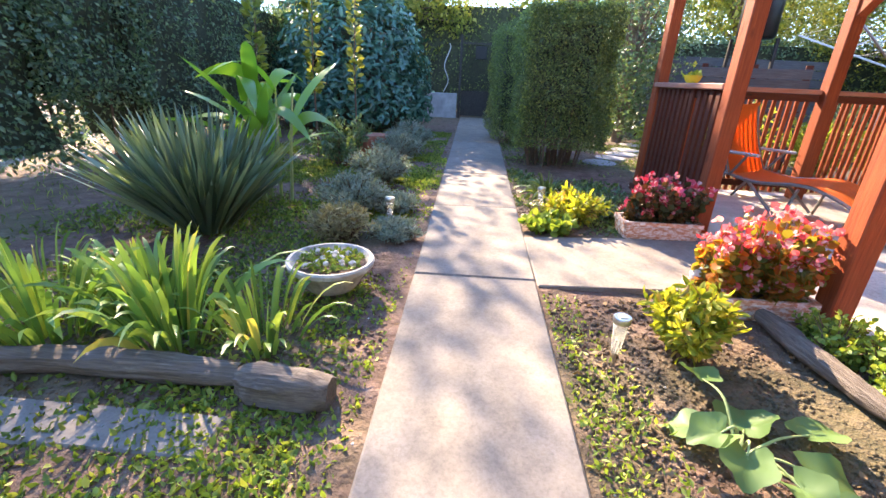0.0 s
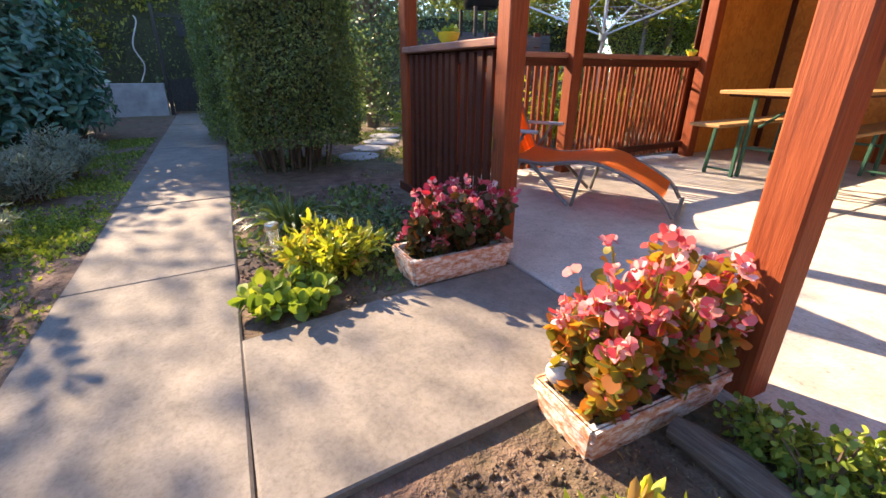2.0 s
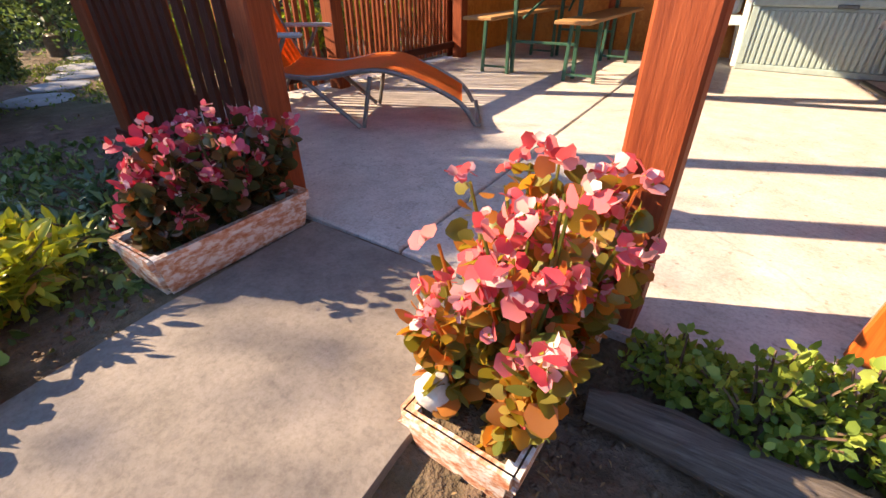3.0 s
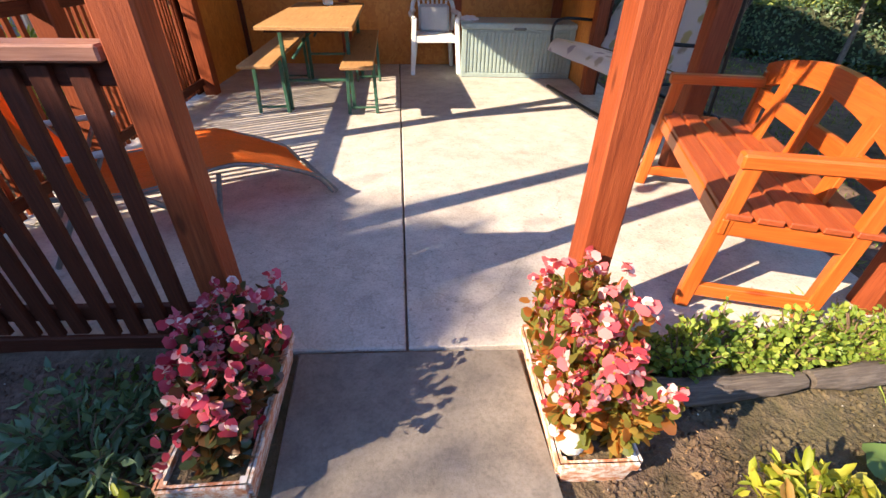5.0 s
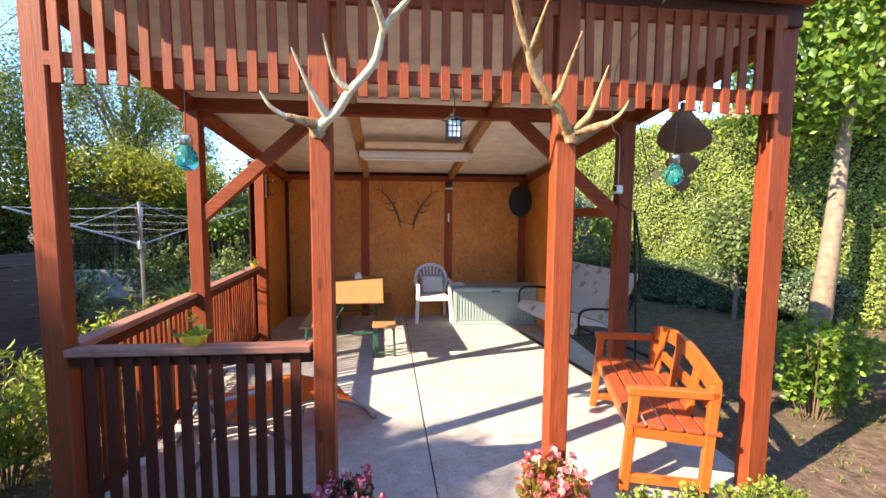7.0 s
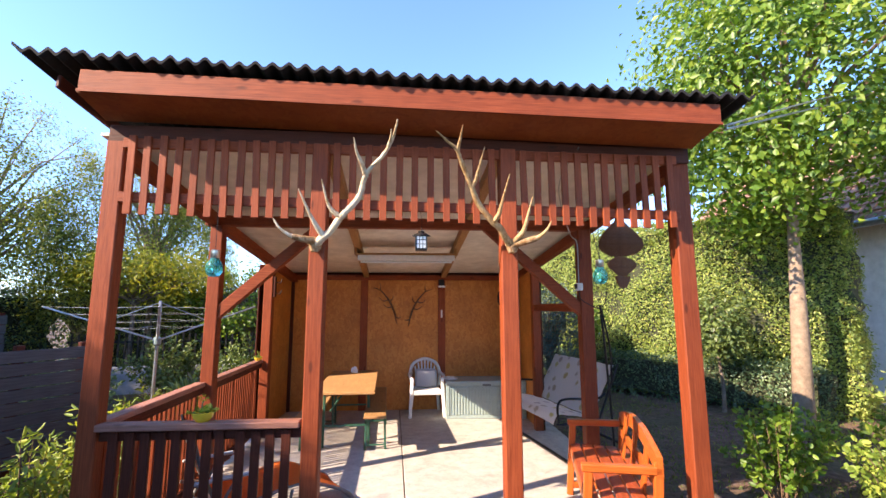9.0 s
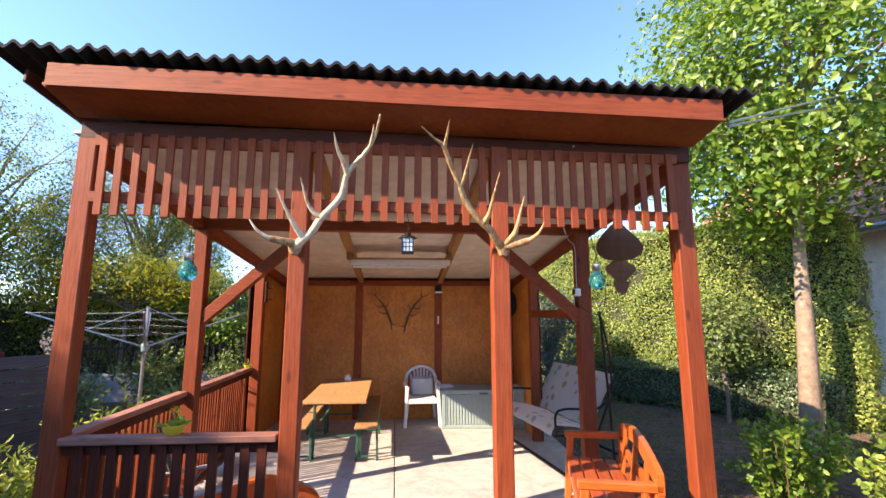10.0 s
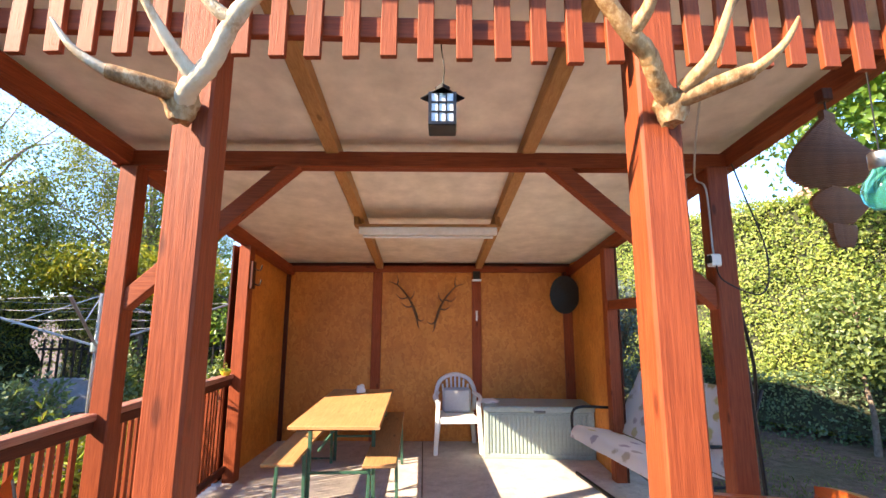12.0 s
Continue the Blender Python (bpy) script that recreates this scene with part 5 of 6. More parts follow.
tree("tall shade tree beyond the boundary hedge", (-6.6, -9.2, 0), 8.5, 0.2, (1.8, 1.9, 2.0, 6.6), 70, 90, 0.11, far_leaf, bark, 0.4, 0.30, solid=True)
tree("dark conifer behind the stepping stones", (-6.1, 1.15, 0), 3.6, 0.12, (0.85, 0.85, 1.75, 1.75), 130, 90, 0.07, dark_hedge, bark, 0.1, 0.2, solid=True)
tree("thin-leaved birch with drooping twigs", (-6.3, 8.6, 0), 6.2, 0.12, (2.4, 2.0, 2.4, 3.9), 90, 800, 0.052, far_leaf, pale_bark, 0.3, 0.16, droop=0.6)
tree("tall pale birch at the end of the garden", (-9.3, 7.2, 0), 7.2, 0.13, (2.2, 2.2, 2.8, 4.4), 80, 800, 0.058, far_leaf, pale_bark, 0.3, 0.18, droop=0.7)
tree("spreading acacia with yellowing leaves", (-5.9, 7.3, 0), 3.4, 0.07, (2.3, 0.9, 0.42, 2.6), 70, 120, 0.12, yellow_leaf, bark, 0.5, 0.20, ratio=0.3, droop=0.08)
tree("green apple tree beyond the clothes dryer", (-3.6, 8.3, 0), 3.2, 0.1, (1.6, 1.3, 1.0, 1.9), 70, 110, 0.085, tree_leaf, bark, 0.3, 0.24)
tree("broad garden tree in the distance", (-13, 1.5, 0), 7, 0.2, (3, 3, 2.6, 4.2), 75, 200, 0.15, far_leaf, bark, 0.3, 0.36)
tree("broad garden tree in the distance", (-12, -4.5, 0), 6.5, 0.2, (2.4, 2.6, 2.2, 3.6), 75, 200, 0.14, far_leaf, bark, 0.3, 0.34)
tree("broad garden tree in the distance", (-13, 6.5, 0), 8, 0.2, (3, 3, 3.2, 4.8), 80, 200, 0.15, far_leaf, bark, 0.3, 0.36, droop=0.3)
tree("small dark blue spruce behind the swing", (3.35, 6.4, 0), 2.6, 0.06, (0.7, 0.7, 1.15, 1.25), 80, 90, 0.06, spruce_leaf, bark, 0.1, 0.15, solid=True)
tree("young sapling with pale stems by the hedge", (4.15, 6.1, 0), 2.0, 0.025, (0.32, 0.32, 0.4, 1.5), 18, 30, 0.08, tree_leaf, pale_bark, 0.5, 0.12)
tree("small sunlit shrub against the hedge", (5.85, 4.6, 0), 2.1, 0.03, (0.55, 0.55, 0.55, 1.5), 44, 80, 0.075, box_leaf, bark, 0.45, 0.15)

# left-hand bed
for x, y, n_, L in ((1.60, -2.86, 46, 0.56), (1.56, -2.52, 20, 0.40), (1.66, -3.36, 48, 0.54), (1.42, -3.12, 26, 0.46)):
    clump("iris_clump", "clump of green strap-leaved irises with brown tips", "plant", (x, y, -0.03), n_ + 30, L, 0.026, strap_leaf, 0.55, 0.14, "iris clumps", 0.95, 0.85, single=80)
clump("yucca", "large grey-green yucca with stiff sword leaves", "yucca", (0.36, -3.48, 0.02), 620, 0.77, 0.034, yucca_leaf, 0.22, 0.16, straight=True, single=280)
can = thing("canna", "canna with broad bright green leaves behind the yucca", "canna plant", (-0.52, -3.40, 0))
can.scale = (1.15, 1.15, 1.2)
nb_ = 34
a = rng.uniform(0, 2 * math.pi, nb_)
h0 = rng.uniform(0.10, 0.72, nb_)
root = np.stack([rng.normal(0, 0.09, nb_), rng.normal(0, 0.09, nb_), h0], -1)
way = np.stack([np.cos(a), np.sin(a), np.zeros(nb_)], -1)
LL = rng.uniform(0.45, 0.75, nb_)[:, None]
canna_tip = root + way * LL * 0.85 + np.stack([np.zeros(nb_), np.zeros(nb_), rng.uniform(-0.05, 0.62, nb_)], -1)
for i in range(26):
    part("leaf", blades("leaf", root[i:i + 1], (root + way * LL * 0.3 + [0, 0, 0.30])[i:i + 1], canna_tip[i:i + 1], 0.095, canna_leaf, 8), None, can)
for k in range(9):
    x, y = rng.normal(0, 0.08, 2)
    part("stalk", tube([(x, y, -0.03), (x * 1.2, y * 1.2, 0.4), (x * 1.5, y * 1.5, 0.75)], [0.014, 0.012, 0.006], 6), stalk_green, can, "", True)
for x, y, r, h, lf in ((-1.25, -2.64, 0.31, 0.36, sage_leaf), (-2.6, -2.66, 0.30, 0.36, sage_leaf), (-3.4, -2.64, 0.36, 0.42, sage_leaf), (-0.24, -2.62, 0.28, 0.30, sage_leaf), (0.36, -2.55, 0.20, 0.24, straw_leaf), (0.28, -2.20, 0.17, 0.12, sage_leaf), (-0.35, -2.32, 0.2, 0.14, sage_leaf)):
    bush("lavender_bush", "low rounded grey-green lavender bush", "bush", (x, y, -0.03), r * 1.08, h, lf, int(5200 * r / 0.3), 0.046, 0.2, 0.9, LEAF, 90, "lavender bushes along the path")
for x, y, h in ((-2.6, -3.72, 2.2), (-3.0, -3.31, 2.3), (-1.8, -4.05, 1.7)):
    t = thing("tall_shrub_shoot", "tall upright shoot with yellowing round leaves", "shrub", (x, y, -0.03), 0, "tall shoots before the laurel")
    part("stem", tube([(0, 0, 0), (0.03, 0.0, h * 0.5), (0.0, 0.04, h)], [0.014, 0.01, 0.004], 6), twig, t)
    m = 170
    z = rng.uniform(0.35, 1.0, m) * h
    aa = rng.uniform(0, 2 * math.pi, m)
    D = np.stack([np.cos(aa), np.sin(aa), np.full(m, 0.45)], -1)
    as_stuff(part("leaves", foliage("leaves", np.stack([np.zeros(m), np.zeros(m), z], -1) + D * 0.03, D, 0.10, 0.055, far_leaf, OVAL, 0.3), None, t))
bush("shrub", "loose dark shrub beside the clay pot", "shrub", (-2.1, -3.27, -0.03), 0.42, 0.62, dark_hedge, 1300, 0.06, 0.5, 0.5, OVAL, 26)
pot = thing("clay_pot", "round brown clay pot lying in the bed", "pot", (-2.8, -3.04, -0.02))
part("pot", lathe([(0.0, 0.0), (0.15, 0.0), (0.22, 0.10), (0.24, 0.22), (0.20, 0.30), (0.18, 0.29), (0.0, 0.26)], 22), clay, pot, "", True)

bowl = thing("stone_planter_bowl", "pale round stone bowl planted with succulents", "planter bowl", (1.08, -2.38, 0.0))
bb = lathe([(0.0, 0.0), (0.12, 0.0), (0.135, 0.02), (0.165, 0.07), (0.182, 0.105), (0.200, 0.112), (0.214, 0.122), (0.218, 0.142), (0.211, 0.152), (0.198, 0.150), (0.190, 0.138), (0.178, 0.120)], 72)
for v in bb.verts:
    if 0.015 < v.co.z < 0.11 and v.co.xy.length > 0.12:
        k = 1 + 0.022 * math.cos(24 * math.atan2(v.co.y, v.co.x))
        v.co.x, v.co.y = v.co.x * k, v.co.y * k
part("bowl", bb, bowl_stone, bowl, "grey stone bowl with ribbed side", True)
part("soil", lathe([(0.175, 0.125), (0.10, 0.132), (0.0, 0.135)], 24), soil_mat, bowl)
q = 420
aa, rr = rng.uniform(0, 2 * math.pi, q), 0.16 * np.sqrt(rng.uniform(0, 1, q))
P = np.stack([np.cos(aa) * rr, np.sin(aa) * rr, np.full(q, 0.14)], -1)
as_stuff(part("succulent_mass", foliage("succulent_mass", P, np.stack([np.cos(aa * 7), np.sin(aa * 7), np.full(q, 0.7)], -1), 0.030, 0.015, grass_leaf, OVAL, 0.4), None, bowl))
for k in range(24):
    g = bmesh.new()
    bmesh.ops.create_icosphere(g, subdivisions=1, radius=rng.uniform(0.012, 0.024))
    a_, r_ = rng.uniform(0, 6.28), rng.uniform(0.03, 0.14)
    bmesh.ops.translate(g, verts=g.verts, vec=(math.cos(a_) * r_, math.sin(a_) * r_, 0.142))
    part("pebble", g, bowl_stone if k % 4 else stone_white, bowl, "", True)


def edge_log(label, p, q, r, mat):
    """A weathered log that edges a bed, cracked and uneven."""
    t = thing("edging_log", label, "log", (*p, 0), math.degrees(math.atan2(q[1] - p[1], q[0] - p[0])), "logs that edge the beds")
    L = math.hypot(q[0] - p[0], q[1] - p[1])
    b = tube([(L * i / 40, 0.02 * lump(L * i / 40, p[0], 1, 4.0), r * 0.45) for i in range(41)], [r * (1 - 0.25 * abs(i / 20 - 1) ** 4) for i in range(41)], 26)
    for v in b.verts:
        o = 1 + 0.28 * lump(v.co.x * 2.2, v.co.y * 12, v.co.z * 12, 1.0) + 0.16 * lump(v.co.x * 5, v.co.y * 60, v.co.z * 60, 1.0) + 0.10 * lump(*v.co, 22)
        v.co.y *= o
        v.co.z = (v.co.z - r * 0.45) * o * 0.9 + r * 0.4
    part("log", b, grey_wood, t, "", True)


edge_log("weathered grey log edging the iris bed", (1.88, -2.44), (1.90, -2.12), 0.075, grey_wood)
edge_log("weathered grey log edging the iris bed", (1.88, -3.80), (1.84, -2.46), 0.055, grey_wood)
edge_log("weathered split log edging the herb bed", (1.10, -0.27), (1.80, -0.22), 0.048, grey_wood)
edge_log("weathered split log edging the herb bed", (1.83, -0.215), (2.75, -0.12), 0.047, grey_wood)
kerb = thing("kerb_stone", "pale concrete kerb along the iris bed", "kerb", (2.09, -3.02, 0), 90)
part("kerb", box(-0.9, 0.6, -0.09, 0.09, -0.1, -0.012, 0.012), path_mat, kerb)

# right-hand beds
FAN = (np.array([(0, 0, 0), (-0.08, 0.3, 0.03), (0.25, 0.56, 0.08), (0.68, 0.46, 0.03), (1.0, 0.1, -0.05), (1.0, -0.1, -0.05), (0.68, -0.46, 0.03), (0.25, -0.56, 0.08), (-0.08, -0.3, 0.03), (0.45, 0, -0.02)]),
       np.array([(0, 9, 1), (1, 9, 2), (2, 9, 3), (3, 9, 4), (4, 9, 5), (5, 9, 6), (6, 9, 7), (7, 9, 8), (8, 9, 0)]))
bush("peony", "low peony with yellow-green autumn leaves beside the path", "peony", (-0.33, -0.88, -0.03), 0.27, 0.27, peony_leaf, 1100, 0.062, 0.36, 0.5, OVAL, 34, "peonies")
bush("peony", "low peony with yellow-green autumn leaves in the bed", "peony", (1.40, -0.76, -0.05), 0.175, 0.33, peony_leaf, 1700, 0.054, 0.36, 0.5, OVAL, 44, "peonies")
bush("strawberry_plant", "low bright green leafy plant at the slab corner", "plant", (-0.10, -1.10, -0.03), 0.20, 0.13, mint_leaf, 560, 0.052, 0.85, 0.6, FAN, 34)
clump("daylily_clump", "dark green grassy clump at the hedge foot", "plant", (-1.15, -0.95, -0.03), 170, 0.34, 0.018, box_leaf, 0.8, 0.10, single=170)
bush("herb", "dark low herb at the foot of the railing", "plant", (-0.55, -0.45, -0.03), 0.34, 0.22, dark_hedge, 900, 0.05, 0.4, 0.5, LEAF, 40)
bush("herb", "silvery green low herb before the railing", "plant", (-0.72, -0.75, -0.03), 0.22, 0.18, sage_leaf, 700, 0.04, 0.3, 0.6, LEAF, 40)
for k in range(9):
    x = 1.24 + k * 0.15
    bush("mint_plant", "bright green mint at the terrace edge", "herb", (x, -0.10 + rng.normal(0, 0.025), -0.05), 0.15, rng.uniform(0.12, 0.30), mint_leaf, 800, 0.025, 0.72, 0.5, OVAL, 30, "mint along the terrace edge", 0.8)


def squash_plant(loc):
    """Broad, cupped leaves with a wavy rim on thick hollow stalks, spread low over the soil."""
    t = thing("squash_plant", "squash seedling with broad pale green leaves", "squash plant", loc)
    for k in range(9):
        a_ = k * 2.39 + rng.normal(0, 0.2)
        r_, h_ = rng.uniform(0.08, 0.30), rng.uniform(0.03, 0.12)
        e = Vector((math.cos(a_) * r_, math.sin(a_) * r_, h_))
        part("stalk", tube(spline([(0, 0, 0), tuple(Vector((e.x * 0.5, e.y * 0.5, h_ * 1.15))), tuple(e)]), [0.007 - 0.0004 * i for i in range(len(spline([(0, 0, 0), tuple(e), tuple(e)])))], 6), stalk_green, t, "", True)
        size = rng.uniform(0.060, 0.092)
        b = bmesh.new()
        cup, ph = rng.uniform(0.5, 1.6), rng.uniform(0, 6.28)
        rings, m = [[b.verts.new((0, 0, 0))]], 22
        for q in (0.3, 0.6, 0.85, 1.0):
            ring = []
            for i in range(m):
                th = 2 * math.pi * i / m
                rad = size * q * (1 + 0.09 * math.cos(5 * th) - 0.5 * max(0, math.cos(th - math.pi)) ** 10)
                z = size * (cup * 0.35 * q * q * abs(math.sin(th)) + 0.10 * q * q * math.sin(4 * th + ph) - 0.30 * q * q * max(0, math.cos(th)) + 0.03 * math.cos(10 * th) * q)
                ring.append(b.verts.new((rad * math.cos(th) * 1.12 + size * 0.35, rad * math.sin(th), z)))
            rings.append(ring)
        for i in range(m):
            b.faces.new((rings[0][0], rings[1][i], rings[1][(i + 1) % m]))
            for p_, q_ in zip(rings[1:], rings[2:]):
                b.faces.new((p_[i], q_[i], q_[(i + 1) % m], p_[(i + 1) % m]))
        ob = part("leaf", b, squash_leaf, t, "", True)
        ob.matrix_basis = pose(e.x, e.y, e.z, rng.normal(0, 14), rng.uniform(-12, 30), math.degrees(a_))
    return t


squash_plant((1.96, -0.82, -0.05))


clump("grass_tuft", "fine light green grass tuft by the log", "plant", (2.15, 0.04, -0.05), 260, 0.20, 0.006, mint_leaf, 0.9, 0.14)
clump("grass_tuft", "fine light green grass tuft by the log", "plant", (2.5, 0.06, -0.05), 240, 0.22, 0.006, mint_leaf, 0.9, 0.14)


def solar_stake(loc, lean=0):
    t = thing("solar_light", "slim steel solar stake light with clear plastic shade", "garden light", loc, lean, "solar stake lights")
    part("stake", tube([(0, 0, -0.06), (0, 0, 0.075)], [0.006, 0.009], 8), steel, t)
    shade = part("shade", lathe([(0.017, 0.06), (0.024, 0.13), (0.031, 0.205), (0.029, 0.205), (0.022, 0.13), (0.015, 0.062)], 20), clear_plastic, t, "clear plastic shade", True)
    shade.visible_shadow = False
    part("core", lathe([(0.0, 0.065), (0.008, 0.07), (0.008, 0.12), (0.0, 0.125)], 10), steel, t, "", True)
    part("cap", lathe([(0.0, 0.198), (0.033, 0.200), (0.036, 0.206), (0.036, 0.222), (0.033, 0.226), (0.0, 0.226)], 20), steel, t, "steel cap", True)
    part("solar_cell", box(-0.016, 0.016, -0.016, 0.016, 0.2265, 0.229), grey_plastic, t, "grey solar cell")


solar_stake((1.51, -1.075, -0.05))
solar_stake((-0.60, -1.10, -0.03))
solar_stake((0.02, -2.28, -0.03))


def begonia_box(label, loc, rz, petals, lush, leaf):
    t = thing("flower_box", label, "flower box", loc, rz, "begonia boxes at the entrance")
    W, L, H = 0.125, 0.285, 0.135
    b = bmesh.new()
    outer = [(-W, -L), (W, -L), (W, L), (-W, L)]
    def ring(k, z):
        return [b.verts.new((x * k, y * (1 - (1 - k) * 0.45), z)) for x, y in outer]
    rs = [ring(0.82, 0.0), ring(0.86, 0.02), ring(0.94, H - 0.035), ring(1.0, H - 0.03), ring(1.0, H), ring(0.84, H), ring(0.80, H - 0.04)]
    for p_, q_ in zip(rs, rs[1:]):
        for i in range(4):
            b.faces.new((p_[i], p_[(i + 1) % 4], q_[(i + 1) % 4], q_[i]))
    b.faces.new(rs[0][::-1])
    bmesh.ops.bevel(b, geom=[e for e in b.edges if abs(e.verts[0].co.z - e.verts[1].co.z) > 0.008], offset=0.012, segments=2, affect="EDGES")
    part("trough", b, terracotta, t, "", True)
    part("soil", box(-W * 0.8, W * 0.8, -L * 0.9, L * 0.9, H - 0.06, H - 0.018), soil_mat, t)
    st = bmesh.new()
    P, D, F, FD = [], [], [], []
    m = 30
    for k in range(m):
        bx, by = rng.uniform(-0.07, 0.07), (k / (m - 1) - 0.5) * L * 1.5
        h = lush * (0.37 - 0.12 * (abs(by) / L) ** 2) * rng.uniform(0.72, 1.08)
        for j in range(3):
            ex, ey, eh = bx * 1.55 + rng.normal(0, 0.030), by * 1.06 + rng.normal(0, 0.030), H + h * rng.uniform(0.5, 1.0)
            tube([(bx, by, H - 0.04), ((bx + ex) / 2, (by + ey) / 2, H + h * 0.5), (ex, ey, eh)], [0.006, 0.005, 0.003], 5, st, False)
            for i in range(26):
                f = rng.uniform(0.0, 1.0) ** 0.8
                p = np.array([bx + (ex - bx) * f, by + (ey - by) * f, H - 0.02 + (eh - H) * f])
                a_ = rng.uniform(0, 6.28)
                d = np.array([math.cos(a_) + ex * 5, math.sin(a_) + ey, 0.35 - 0.5 * (1 - f)])
                P.append(p + d * 0.016)
                D.append(d)
            for i in range(2):
                if rng.uniform() < 0.95:
                    F.append(np.array([ex, ey, eh]) + rng.normal(0, 0.014, 3) + [0, 0, 0.006])
                    FD.append(np.array([ex * 5 + rng.normal(0, 0.5), ey * 2 + rng.normal(0, 0.6), 0.5]))
        for i in range(2):
            # blossoms low on the sides
            sg = 1 if rng.uniform() < 0.5 else -1
            z = H + h * rng.uniform(0.1, 0.7)
            F.append(np.array([sg * (0.085 + rng.normal(0, 0.01)), by * 0.95 + rng.normal(0, 0.02), z]))
            FD.append(np.array([sg * 1.0, rng.normal(0, 0.5), 0.3]))
    as_stuff(part("stalk_work", st, leaf, t))
    as_stuff(part("leaves", foliage("leaves", np.array(P), np.array(D), 0.036, 0.036, leaf, FAN, 0.45), None, t))
    F, FD = np.array(F), unit(np.array(FD))
    F = F + FD * 0.018
    # one wide pair of petals and one narrow pair to each blossom, with a yellow eye
    s = unit(np.cross(FD, rng.normal(0, 1, FD.shape)))
    u = np.cross(FD, s)
    for name, way, size, wide, mat in (("blossoms", s, 0.029, 0.039, petals), ("inner_petals", u, 0.023, 0.021, petal_pale)):
        PD = np.stack([way + FD * 0.5, -way + FD * 0.5], 1).reshape(-1, 3)
        as_stuff(part(name, foliage(name, np.repeat(F, 2, axis=0), PD, size, wide, mat, OVAL, 0.15), None, t, "pink blossoms"))
    as_stuff(part("blossom_eyes", foliage("blossom_eyes", F + FD * 0.003, FD, 0.008, 0.008, yellow_leaf, OVAL, 0.3, True), None, t, "yellow blossom eyes"))
    return t


begonia_box("whitewashed terracotta box full of dark-leaved pink begonias", (-0.145, -0.298, -0.02), 2, petal_deep, 0.86, begonia_dark)
begonia_box("whitewashed terracotta box full of bright pink begonias", (0.945, -0.25, -0.06), 0, petal, 1.08, begonia_leaf)
fg = bmesh.new()
bmesh.ops.create_uvsphere(fg, u_segments=14, v_segments=10, radius=0.03)
for v in fg.verts:
    z = v.co.z
    v.co = Vector((v.co.x * (1.0 if z > 0 else 1.3), v.co.y * (1.0 if z > 0 else 1.2), z * 1.5)) * (1 + 0.2 * lump(*v.co, 60))
fob = part("figurine", fg, stone_white, None, "", True)
fob.matrix_basis = pose(0.87, -0.48, 0.115, 0, 0, 20)
tagged(fob, "small white stone figurine among the begonias", "figurine")


# loose growth on the ground
def on_ground(n, x0, x1, y0, y1, patchy=True):
    P = np.stack([rng.uniform(x0, x1, n), rng.uniform(y0, y1, n), np.full(n, -0.022)], -1)
    keep = np.array([lump(p[0], p[1], 2.0, 1.7) > rng.uniform(-0.35, 0.35) for p in P]) | (not patchy)
    P = P[keep]
    off_path = ~((P[:, 1] < -1.295 - 0.012 * (P[:, 0] - 0.9)) & (P[:, 1] > -2.0 + 0.0125 * (P[:, 0] - 0.9)))
    off_terrace = ~((P[:, 0] > -2.0) & (P[:, 0] < 2.57) & (P[:, 1] > -0.01) & (P[:, 1] < 5.32))
    off_slab = ~((P[:, 0] > -0.05) & (P[:, 0] < 0.95) & (P[:, 1] > -1.3) & (P[:, 1] < 0))
    return P[off_path & off_terrace & off_slab]


def cover(name, label, P, size, ratio, leaf, up, shape=LEAF):
    D = np.concatenate([rng.normal(0, 1, (len(P), 2)), np.full((len(P), 1), up)], -1)
    ob = part(name, foliage(name, P, D, size, size * ratio, leaf, shape, 0.3), None)
    return tagged(ob, label, "ground cover", kind="stuff")


